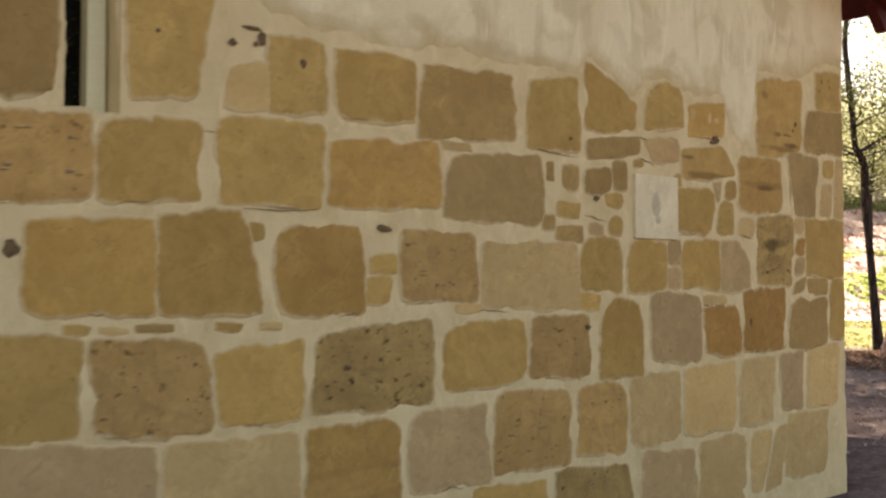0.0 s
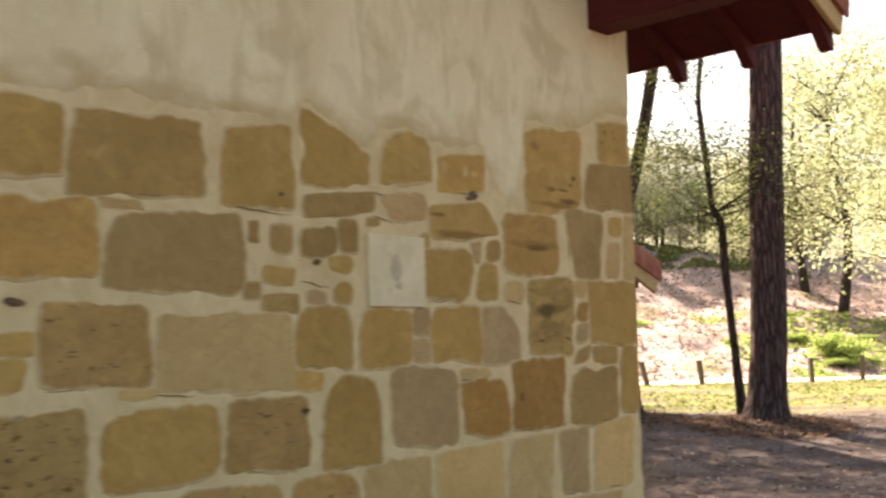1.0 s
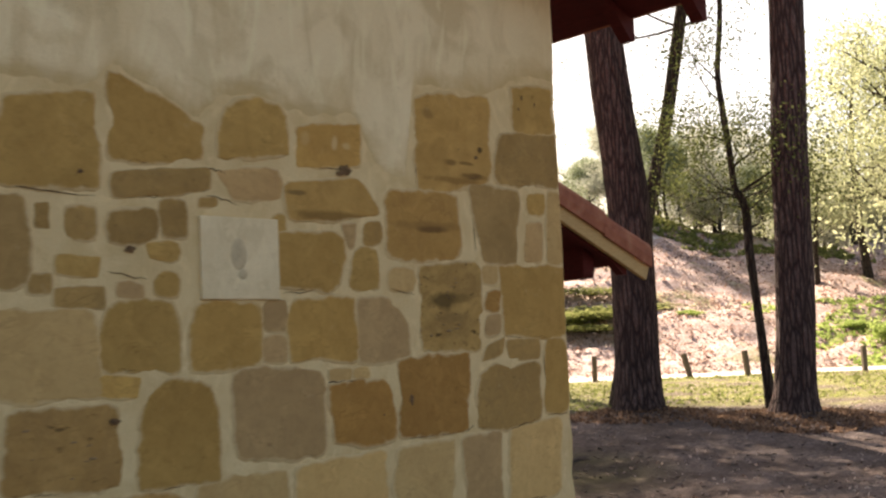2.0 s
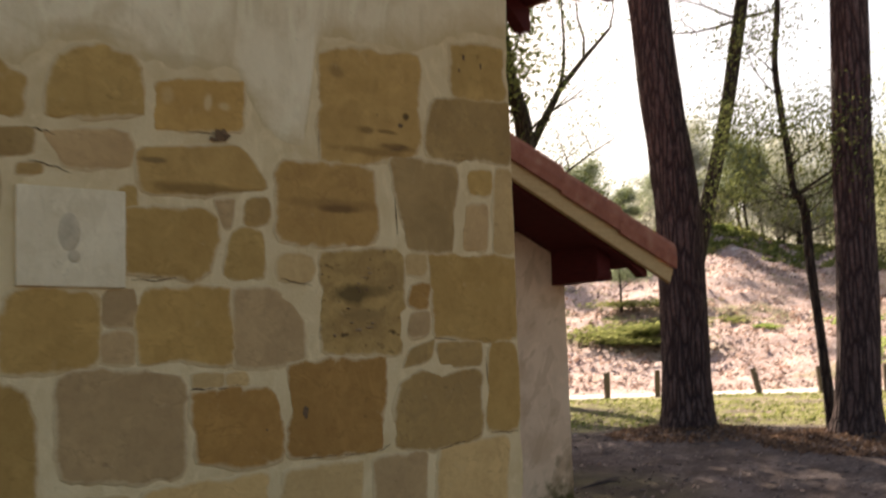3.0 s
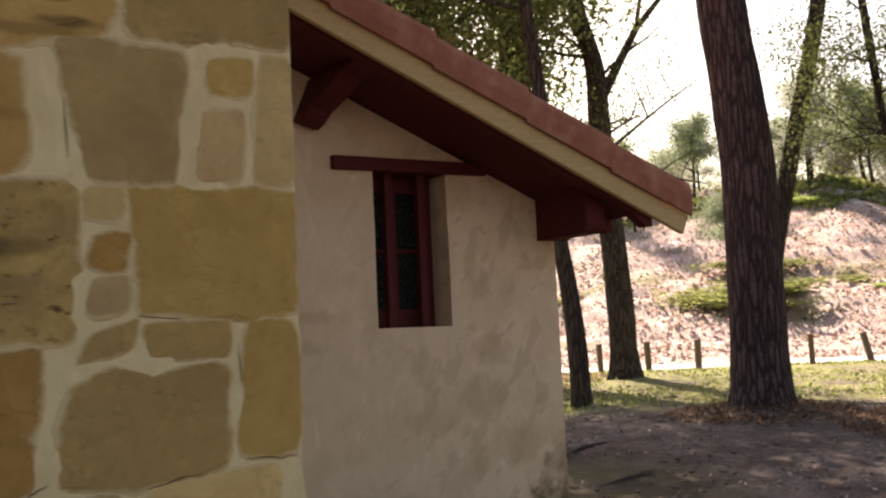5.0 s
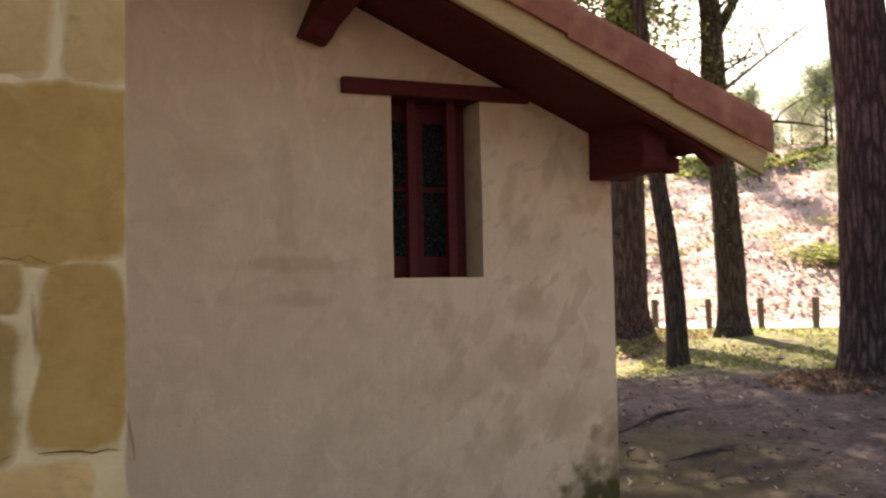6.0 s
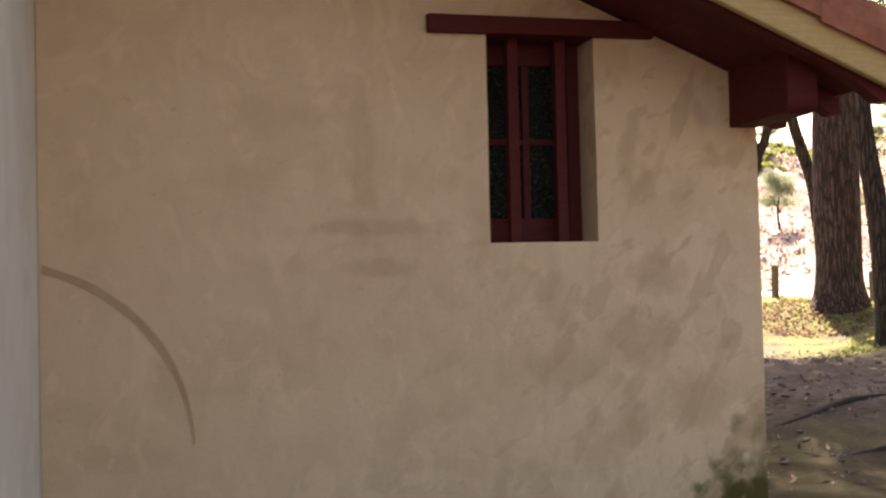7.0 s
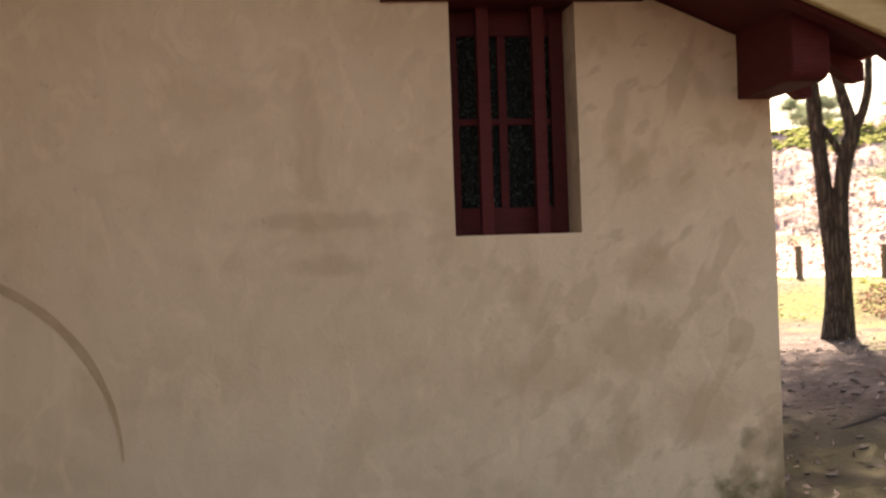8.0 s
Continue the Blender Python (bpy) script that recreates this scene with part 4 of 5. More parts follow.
# the low dense crown is unseen, added to shade ground beside the annex
tree("oak_tree", "double-stemmed oak with forking boughs", [(9.45, 13.79, -0.07, 0.226), (9.44, 13.83, 0.95, 0.147), (9.39, 13.86, 1.79, 0.130), (9.32, 13.86, 2.54, 0.118), (9.22, 13.83, 3.38, 0.113), (9.14, 13.77, 4.03, 0.107), (8.86, 13.76, 6.92, 0.079), (8.86, 13.88, 9.97, 0.034)],
     ring_of_limbs(R, 28, 0.80, 0.93, 2.3, 0.045, 0.3), BARK_GREY, LEAF_OAK, 8, 14, 0.06, 0.3, 60, 0.5, 0.075,
     stems=[[(9.53, 13.75, -0.13, 0.169), (9.53, 13.79, 1.12, 0.141), (9.53, 13.79, 1.78, 0.130), (9.56, 13.74, 2.44, 0.118), (9.62, 13.67, 2.89, 0.124), (9.68, 13.62, 3.19, 0.113), (9.50, 13.62, 3.84, 0.085), (9.41, 13.59, 4.25, 0.079), (9.31, 13.59, 6.02, 0.056)],
            [(9.65, 13.65, 3.03, 0.079), (9.81, 13.49, 3.49, 0.073), (9.85, 13.40, 4.04, 0.062), (9.83, 13.42, 5.45, 0.045)],
            [(9.27, 13.84, 3.31, 0.056), (9.36, 13.79, 3.16, 0.056), (9.48, 13.74, 2.96, 0.056), (9.58, 13.71, 2.75, 0.068)]])
# six long limbs and their leaves are unseen, added to shade the lawn
tree("oak_tree", "thin leaning trunk behind the broad pine", [(12.95, 16.6, 0.5, 0.16), (12.9, 16.62, 1.2, 0.13), (12.78, 16.69, 2.34, 0.12), (12.7, 16.7, 2.99, 0.115), (12.53, 16.74, 3.64, 0.11), (12.36, 16.77, 4.23, 0.105), (12.1, 16.8, 5.6, 0.09), (11.9, 16.9, 8, 0.05), (11.8, 17.0, 9.5, 0.02)],
     [(0.72, (0.5, 0.8, 0.35), 4.4, 0.05), (0.76, (0.15, 0.95, 0.3), 4.0, 0.045), (0.78, (0.75, 0.5, 0.3), 4.2, 0.045), (0.82, (0.4, 0.9, 0.2), 4.6, 0.04), (0.84, (0.8, 0.7, 0.25), 4.4, 0.04), (0.86, (-0.3, 0.8, 0.3), 3.6, 0.04)] + ring_of_limbs(R, 16, 0.70, 0.98, 2.6, 0.035), BARK_GREY, LEAF_OAK, 9, 12, 0.06, 0.3, 50, 0.5, 0.07)


def small_tree(name, label, height, leaf, seed, width=1.0, per=30, size=0.2, spread=0.55, low=0.35):
    rng = random.Random(seed)
    limbs = [(s, w, l * width * (1.25 - 0.7 * s), r) for s, w, l, r in ring_of_limbs(rng, 18, low, 0.95, height * 0.30, height * 0.008, 0.45)]
    r = height * 0.016
    return tree(name, label, [(0, 0, -0.3, r * 1.3), (0.05 * height * rng.uniform(-1, 1), 0.0, height * 0.35, r), (0.0, 0.05 * height * rng.uniform(-1, 1), height * 0.7, r * 0.6), (0, 0, height, r * 0.2)],
                limbs, BARK_GREY, leaf, seed, 8, 0.05, 0.3, per, spread, size, per_line=3)


def on_ground(u, v, turn=0.0, sink=0.0):
    x, y = u * AHEAD.x - v * AHEAD.y, u * AHEAD.y + v * AHEAD.x
    return pose(x, y, ground_height(x, y) - sink, 0, 0, turn)


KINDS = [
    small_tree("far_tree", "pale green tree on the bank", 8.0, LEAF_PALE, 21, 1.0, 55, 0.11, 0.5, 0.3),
    small_tree("far_tree", "oak on the bank, painted grey-green for haze", 8.5, LEAF_FAR, 22, 1.2, 60, 0.10, 0.7, 0.05),
    small_tree("far_tree", "slim pine on the bank, painted pale for haze", 9.5, LEAF_FAR, 23, 0.8, 50, 0.10, 0.5, 0.2),
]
for ob in KINDS:
    tagged(ob, group="trees on the bank")
places = []
for k in range(52):
    v = R.uniform(-24, -8) if k < 30 else R.uniform(-8, 3) if k < 42 else R.uniform(3, 34)
    places.append((R.uniform(49, 60), v))
for k, (u, v) in enumerate(places):
    src = KINDS[k % 3 if v < 0 else 0]
    m = on_ground(u, v, R.uniform(0, 360), 0.1)
    s = R.uniform(0.45, 0.8) * (0.38 if v > 3 else 0.6 if v > -8 else 0.85)
    ob = KINDS[k] if k < 3 else copy_thing(src, m)
    ob.matrix_basis = m @ Matrix.Diagonal((s, s, s, 1))

for u, v, s, a in ((38.0, -3.9, 0.62, 40), (36.0, 5.8, 0.42, 120), (45.0, -0.6, 0.6, 200)):
    ob = copy_thing(KINDS[0], on_ground(u, v, a, 0.1))
    ob.matrix_basis = ob.matrix_basis @ Matrix.Diagonal((s, s, s, 1))

# the soft edge of the wood along the crest
wood_rng = np.random.default_rng(77)
wood = []
for k in range(1500):
    v, u = wood_rng.uniform(-42, 4), wood_rng.uniform(56, 72)
    x, y = u * AHEAD.x - v * AHEAD.y, u * AHEAD.y + v * AHEAD.x
    tall = (3.4 + 2.6 * noise.noise((v * 0.35, u * 0.1, 6.0))) * (1.0 - 0.85 * ease(-11, -1, v))
    wood.append((x, y, ground_height(x, y) + wood_rng.uniform(0.0, 1.0) ** 0.7 * tall))
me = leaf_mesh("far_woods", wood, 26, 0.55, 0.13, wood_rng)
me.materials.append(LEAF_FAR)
tagged(new("far_woods", me), "grey-green wood along the crest with haze painted in", "woods", kind="stuff")

# leafy trees on the open side, with sunlight in their leaf colour
bright = small_tree("leafy_tree", "tall yellow-green tree, leaves painted pale for full sun", 9.0, LEAF_LIT, 31, 1.0, 40, 0.085, 0.62, 0.30)
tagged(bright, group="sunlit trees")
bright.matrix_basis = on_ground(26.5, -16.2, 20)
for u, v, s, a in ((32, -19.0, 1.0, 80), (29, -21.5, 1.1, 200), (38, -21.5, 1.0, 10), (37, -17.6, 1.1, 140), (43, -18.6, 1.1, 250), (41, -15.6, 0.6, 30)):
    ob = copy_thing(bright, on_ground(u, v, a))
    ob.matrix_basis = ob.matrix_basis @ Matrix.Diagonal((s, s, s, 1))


def bush(seed, radius, leaf, per):
    rng = random.Random(seed)
    root = thing("bush", "low bright green bush on the bank", "bush", "bushes on the bank")
    verts, faces, tips = [], [], []
    for k in range(9):
        a = rng.uniform(0, 2 * math.pi)
        grow_limb(verts, faces, tips, rng, (0, 0, 0), (math.cos(a), math.sin(a), 0.9), radius, 0.03, 1)
    part("stems", mesh_from("stems", verts, faces), BARK_GREY, root)
    part("leaves", leaf_mesh("leaves", tips, per, radius * 0.22, 0.09, np.random.default_rng(seed)), leaf, root)
    return root


b0 = bush(41, 1.1, LEAF_BRIGHT, 34)
b0.matrix_basis = on_ground(29.6, -14.2) @ Matrix.Diagonal((0.7, 0.7, 0.5, 1))
for k in range(16):
    v = R.uniform(-23, -13.0) if k < 13 else R.uniform(-12, -6)
    u = R.uniform(28.5, 36) if k < 14 else R.uniform(39, 51)
    ob = copy_thing(b0, on_ground(u, v, R.uniform(0, 360)))
    s = R.uniform(0.3, 0.65)
    ob.matrix_basis = ob.matrix_basis @ Matrix.Diagonal((s * 1.3, s * 1.3, s * 0.7, 1))

scrub = bush(43, 1.2, LEAF_GRASS, 18)
tagged(scrub, "low dull green scrub on the littered bank", "bush", "scrub on the bank")
scrub.matrix_basis = on_ground(33.5, -3.2) @ Matrix.Diagonal((1.3, 1.3, 0.5, 1))
for u, v, k in ((34.5, -4.2, 1.0), (33.0, -4.6, 0.7), (36.0, -6.0, 1.1), (38.5, -5.0, 0.9), (35.0, 3.0, 0.6)):
    ob = copy_thing(scrub, on_ground(u, v, 70 * u))
    ob.matrix_basis = ob.matrix_basis @ Matrix.Diagonal((1.3 * k, 1.3 * k, 0.5 * k, 1))

# fence posts along the track
pm = box(-0.055, 0.055, -0.055, 0.055, -0.2, 0.66, 0.012, 0.004)
pm = mesh_of("fence_post", pm)
pm.materials.append(POSTWOOD)
POSTS = ((11.6, 19.4), (12.2, 18.85), (12.79, 18.29), (13.48, 17.64), (14.17, 17.0), (14.99, 16.24), (15.77, 15.52), (16.56, 14.78), (17.44, 13.95), (18.32, 13.13), (19.22, 12.3), (20.3, 11.3), (21.4, 10.28), (22.48, 9.26), (23.5, 8.3), (24.5, 7.35))
for k, (px, py) in enumerate(POSTS):
    lean = {10: (-9, 9), 11: (-3, 4)}.get(k, (R.uniform(-2, 2), R.uniform(-2, 2)))
    ob = new("fence_post", pm)
    ob.matrix_basis = pose(px, py, ground_height(px, py), lean[0], lean[1], R.uniform(0, 90))
    tagged(ob, "leaning weathered wooden post beside the track" if k == 10 else "short weathered wooden post beside the track", "post", "fence posts")


# litter and grass
def scatter(name, label, category, count, zone, size, leaf, seed, upright=False):
    rng = np.random.default_rng(seed)
    us = rng.uniform(zone[0], zone[1], count)
    vs = rng.uniform(zone[2], zone[3], count)
    cs = []
    for u, v in zip(us, vs):
        x, y = u * AHEAD.x - v * AHEAD.y, u * AHEAD.y + v * AHEAD.x
        if y > -0.05 and x < 0.05 or (0 < x < 3.7 and y > 3.2):
            continue
        if upright and v > 0.8 and u < 18.5 or noise.noise((x * 0.5, y * 0.5, seed)) < -0.15:
            continue
        cs.append((x, y, ground_height(x, y) + size * (0.35 if upright else 0.15)))
    me = leaf_mesh(name, cs, 3 if upright else 1, 0.06, size, rng, 0.1 if not upright else 0.25)
    me.materials.append(leaf)
    tagged(new(name, me), label, category, kind="stuff")


scatter("leaf_litter", "dry brown leaves strewn on the ground", "leaf litter", 15000, (0, 22, -14, 12), 0.032, LEAF_BANK, 51)
scatter("bank_litter", "dry brown leaves and chips on the bank", "leaf litter", 50000, (27.5, 52, -24, 26), 0.085, LEAF_BANK, 52)
scatter("rusty_litter", "rust-brown bracken and needles on the bank", "leaf litter", 24000, (27.5, 51, -22, 26), 0.085, LEAF_RUST, 56)
scatter("grass", "short sunlit grass beside the track", "grass", 6500, (13.0, 22.7, -16, 14), 0.045, LEAF_GRASS, 53, True)
scatter("verge_grass", "rough bright grass below the bank", "grass", 7000, (27.4, 37, -30, -11.0), 0.10, LEAF_BRIGHT, 54, True)
scatter("crest_grass", "rough green growth along the crest", "grass", 9000, (46, 52, -20, 26), 0.16, LEAF_GRASS, 55, True)

def needles(x, y, radius, count, seed):
    rng = np.random.default_rng(seed)
    cs = []
    for k in range(count):
        a, r = rng.uniform(0, 2 * math.pi), radius * math.sqrt(rng.uniform(0.02, 1.0))
        px, py = x + r * math.cos(a), y + r * math.sin(a)
        cs.append((px, py, ground_height(px, py) + 0.012))
    me = leaf_mesh("pine_needles", cs, 1, 0.03, 0.045, rng, 0.15)
    me.materials.append(LEAF_BROWN)
    tagged(new("pine_needles", me), "rusty needles heaped round a pine foot", "pine needles", kind="stuff")


needles(9.8, 4.1, 1.3, 2600, 61)
needles(9.3, 6.5, 1.2, 1500, 62)
needles(12.6, 15.7, 1.6, 2000, 63)

# clods and chips of wood on the trodden dirt
def clods(count, zone, lo, hi, seed):
    rng = random.Random(seed)
    verts, faces = [], []
    for k in range(count):
        x, y = rng.uniform(zone[0], zone[1]), rng.uniform(zone[2], zone[3])
        if x < 3.75 and y > 3.2 or x < 0.05 and y > -0.05 or noise.noise((x * 0.8, y * 0.8, 3.0)) < -0.1:
            continue
        r = lo + (hi - lo) * rng.random() ** 3
        m = pose(x, y, ground_height(x, y) + 0.1 * r, rng.uniform(-20, 20), rng.uniform(-20, 20), rng.uniform(0, 360))
        long = rng.uniform(1.0, 2.8)
        base = len(verts)
        for c in ((long, 0, 0), (0.3, 0.9, 0), (-long, 0.1, 0), (-0.2, -0.9, 0), (0.2, 0, 0.6), (0, 0.1, -0.6)):
            verts.append(m @ Vector([r * q * rng.uniform(0.7, 1.2) for q in c]))
        for a, b in ((0, 1), (1, 2), (2, 3), (3, 0)):
            faces += [(base + a, base + b, base + 4), (base + b, base + a, base + 5)]
    ob = new("dirt_clods", mesh_from("dirt_clods", verts, faces))
    ob.data.materials.append(CLOD)
    tagged(ob, "dark clods and wood chips on trodden dirt", "clods", kind="stuff")


ROOT = plain("wet_root", (0.06, 0.045, 0.036), 1.0, 0.0, (0.028, 0.021, 0.018), 14)
CLOD = plain("clod", (0.06, 0.045, 0.038), 1.0, 0.0, (0.20, 0.16, 0.14), 9)
clods(8000, (3.7, 13.0, -6.0, 13.0), 0.008, 0.038, 71)

# roots and a dead stump near the annex corner
rv, rf = [], []
for pts in ([(4.6, 4.6, 0.0, 0.05), (5.2, 4.7, 0.07, 0.07), (5.7, 4.75, 0.09, 0.09), (6.2, 4.8, 0.05, 0.06)], [(5.3, 4.9, 0.02, 0.04), (5.6, 4.75, 0.1, 0.07), (5.9, 4.5, 0.06, 0.05)], [(5.5, 4.6, 0.02, 0.05), (5.75, 4.8, 0.13, 0.06), (5.95, 5.0, 0.05, 0.04)]):
    add_tube(rv, rf, spine([(px, py, pz - 0.005, 0.85 * pr) for px, py, pz, pr in pts], 7), 9, 0.6, 3.0)
ob = new("stump", mesh_from("stump", rv, rf, True))
ob.data.materials.append(ROOT)
tagged(ob, "dark gnarled roots rising from the dirt", "roots")

rv, rf = [], []
add_tube(rv, rf, spine([(px, py, ground_height(px, py) + up - 0.045 + 0.03 * noise.noise((px * 3.0, py * 3.0, 0.0)), 0.55 * pr) for px, py, up, pr in ((4.3, 5.35, -0.02, 0.03), (4.75, 5.52, 0.02, 0.045), (5.2, 5.70, 0.03, 0.05), (5.7, 5.96, 0.04, 0.06), (6.2, 6.2, 0.05, 0.065), (6.8, 6.35, 0.0, 0.06))], 7), 9, 0.6, 5.0)
ob = new("tree_root", mesh_from("tree_root", rv, rf, True))
ob.data.materials.append(ROOT)
tagged(ob, "long dark root lying across the dirt", "root")

# scrape on the annex wall
def arc_mark():
    bm = bmesh.new()
    rows = []
    for k in range(25):
        a = radians(78 - 76 * k / 24)
        cx, cz, r = -0.27, 0.60, 0.90
        w = (0.018 if k < 15 else max(0.004, 0.018 - 0.0014 * (k - 14))) * (1.0 + 0.3 * noise.noise((k * 0.6, 0, 0)))
        for s in (-1, 1):
            rr = r + s * w
            ax, az = max(-0.045, cx + rr * math.cos(a)), cz + rr * math.sin(a)
            rows.append(bm.verts.new((ax, AY + swell(ax, az) - 0.005, az)))
    for k in range(24):
        bm.faces.new((rows[2 * k], rows[2 * k + 1], rows[2 * k + 3], rows[2 * k + 2]))
    got = bmesh.ops.extrude_face_region(bm, geom=bm.faces[:])
    for v in got["geom"]:
        if isinstance(v, bmesh.types.BMVert):
            v.co.y += 0.02
    return bm


part("scrape", arc_mark(), SCRAPE, annex, "curved dark scrape on the render")

# ---- sandstone blocks of the gable wall ----
def stone(x0, x1, z0, z1, tone, top=0.0, low=0.0, lean0=0.0, lean1=0.0):
    """One block, its edges rounded and uneven; top, low: how much these edges rise; lean: how the ends lean."""
    w, h = x1 - x0, z1 - z0
    kind = tone[0]
    rng = random.Random(int(x0 * 977 + z0 * 531))
    c = [(x0 - lean0, z0 - low / 2), (x1 - lean1, z0 + low / 2), (x1 + lean1, z1 + top / 2), (x0 + lean0, z1 - top / 2)]
    r = min(w, h) * (rng.uniform(0.06, 0.14) if min(w, h) > 0.2 else rng.uniform(0.16, 0.30))
    cut = [rng.uniform(0.6, 1.6) * r for k in range(4)]
    if "T" in tone:
        cut[2] = 0.30
    if "Q" in tone:
        cut = [c * 1.7 for c in cut]
    for k in range(4):
        if str(k) in tone:
            cut[k] = 0.42 * min(w, h)
    if "R" in tone:
        cut[2], cut[3], cut[1] = 0.3 * min(w, h), 0.3 * min(w, h), 0.24 * min(w, h)
    outline = []
    for k in range(4):
        p, a, b = Vector(c[k]), Vector(c[k - 1]), Vector(c[(k + 1) % 4])
        da, db = (a - p), (b - p)
        ca, cb = min(cut[k], 0.45 * da.length), min(cut[k] * rng.uniform(0.7, 1.3), 0.45 * db.length)
        pa, pb = p + da.normalized() * ca, p + db.normalized() * cb
        outline += [pa, pa * 0.25 + pb * 0.25 + p * 0.5, pb]
        nxt = b + (p - b).normalized() * min(cut[(k + 1) % 4], 0.45 * db.length)
        steps = max(2, int((nxt - pb).length / 0.022))
        for q in range(1, steps):
            outline.append(pb.lerp(nxt, (q + rng.uniform(-0.3, 0.3)) / steps))
    mid = Vector(((x0 + x1) / 2, (z0 + z1) / 2))
    small = min(1.0, min(w, h) / 0.25)
    j = 0.017 * small
    proud = -rng.uniform(0.0035, 0.008) * (0.7 + 0.3 * small)
    bm = bmesh.new()
    lime = bm.verts.layers.float.new("lime")
    loops = []
    for inset, y in ((-0.044, 0.016), (-0.028, 0.003), (-0.021, proud * 0.5), (-0.011, proud * 0.9), (0.008, proud)):
        ring = []
        for k, q in enumerate(outline):
            n1 = noise.noise((q.x * 3.6, q.y * 3.6, 6.0)) * 1.1 * j + noise.noise((q.x * 7.0, q.y * 7.0, 2.0)) * j + noise.noise((q.x * 19.0, q.y * 19.0, 7.0)) * j * 0.7 + noise.noise((q.x * 47.0, q.y * 47.0, 3.0)) * j * 0.42
            d = (q - mid)
            e = q + d.normalized() * (n1 - inset * (0.5 + 0.5 * small))
            sunk = max(0.0, noise.noise((q.x * 5.0, q.y * 5.0, 9.0)) - 0.05) * 0.022 + 0.004 * max(0.0, noise.noise((q.x * 23.0, q.y * 23.0, 5.0)))
            y1 = y + swell(e.x, e.y) + (sunk * {3: 0.8, 4: 0.25}.get(len(loops), 1.0) if len(loops) > 0 else 0.0) + 0.0015 * noise.noise((e.x * 21, e.y * 21, 1))
            ring.append(bm.verts.new((min(e.x, -0.002 - max(0.0, inset)), y1, e.y)))
            ring[-1][lime] = (0.65, 0.60, 0.48, 0.30, 0.0)[len(loops)] + 8.0 * sunk * (len(loops) < 4)
        loops.append(ring)
    n = len(outline)
    for a, b in zip(loops, loops[1:]):
        for k in range(n):
            bm.faces.new((a[k], a[(k + 1) % n], b[(k + 1) % n], b[k]))
    inner = []
    for v in loops[-1]:
        q = Vector((v.co.x, v.co.z)).lerp(mid, 0.45)
        inner.append(bm.verts.new((q.x, proud * 1.15 + swell(q.x, q.y) + 0.002 * noise.noise((q.x * 11, q.y * 11, 2)), q.y)))
    centre = bm.verts.new((mid.x, proud * 1.2 + swell(mid.x, mid.y), mid.y))
    for k in range(n):
        a, b = loops[-1][k], loops[-1][(k + 1) % n]
        bm.faces.new((a, b, inner[(k + 1) % n], inner[k]))
        bm.faces.new((inner[k], inner[(k + 1) % n], centre))
    bmesh.ops.recalc_face_normals(bm, faces=bm.faces)
    part("stone", bm, STONE[kind], front)
    if kind in "wW" and w > 0.3:
        for k in range(9 if kind == "W" else 7):
            hx, hz = x0 + w * rng.uniform(0.12, 0.88), z0 + h * rng.uniform(0.15, 0.85)
            hollow(min(hx, -0.1), hz, rng.uniform(0.015, 0.055), rng.uniform(0.007, 0.018), proud * 1.1 - 0.004, PIT)
    # random dark line along the lower edge stands in for the block's shadow
    if w > 0.24 and rng.random() < 0.6:
        a = rng.uniform(0.0, 0.45)
        b = a + rng.uniform(0.25, 0.5)
        z = lambda t: z0 - low / 2 + low * t - 0.006
        crack(x0 + a * w, z(a), min(x0 + b * w, -0.03), z(b), rng.uniform(0.0016, 0.0034))


def hollow(x, z, w, h, y=-0.012, material=HOLE):
    """A dark spot on mortar or block, coloured to imitate a cavity's shade."""
    bm = bmesh.new()
    rng = random.Random(int(x * 311 + z * 77))
    rim = [bm.verts.new((x + 0.5 * w * math.cos(a) * rng.uniform(0.6, 1.15), y + 0.004, z + 0.5 * h * math.sin(a) * rng.uniform(0.6, 1.15))) for a in [2 * math.pi * k / 11 for k in range(11)]]
    mid = bm.verts.new((x, y, z))
    back = bm.verts.new((x, 0.03, z))
    for k in range(11):
        bm.faces.new((rim[k], rim[(k + 1) % 11], mid))
        bm.faces.new((rim[(k + 1) % 11], rim[k], back))
    part("hollow", bm, material, front)


def crack(x0, z0, x1, z1, wide=0.0035):
    """A thin dark line: open joints, and painted shadow lines under blocks."""
    verts, faces = [], []
    pts = []
    for k in range(7):
        t = k / 6
        pts.append(np.array((x0 + (x1 - x0) * t, swell(x0, z0) - 0.003, z0 + (z1 - z0) * t + 0.016 * noise.noise((x0 * 9 + k * 0.9, z0, 0.0)), 0.6 * wide * (0.25 + math.sin(math.pi * min(0.97, t + 0.05))))))
    add_tube(verts, faces, pts, 5)
    part("crack", mesh_from("crack", verts, faces), JOINT_SHADOW, front)


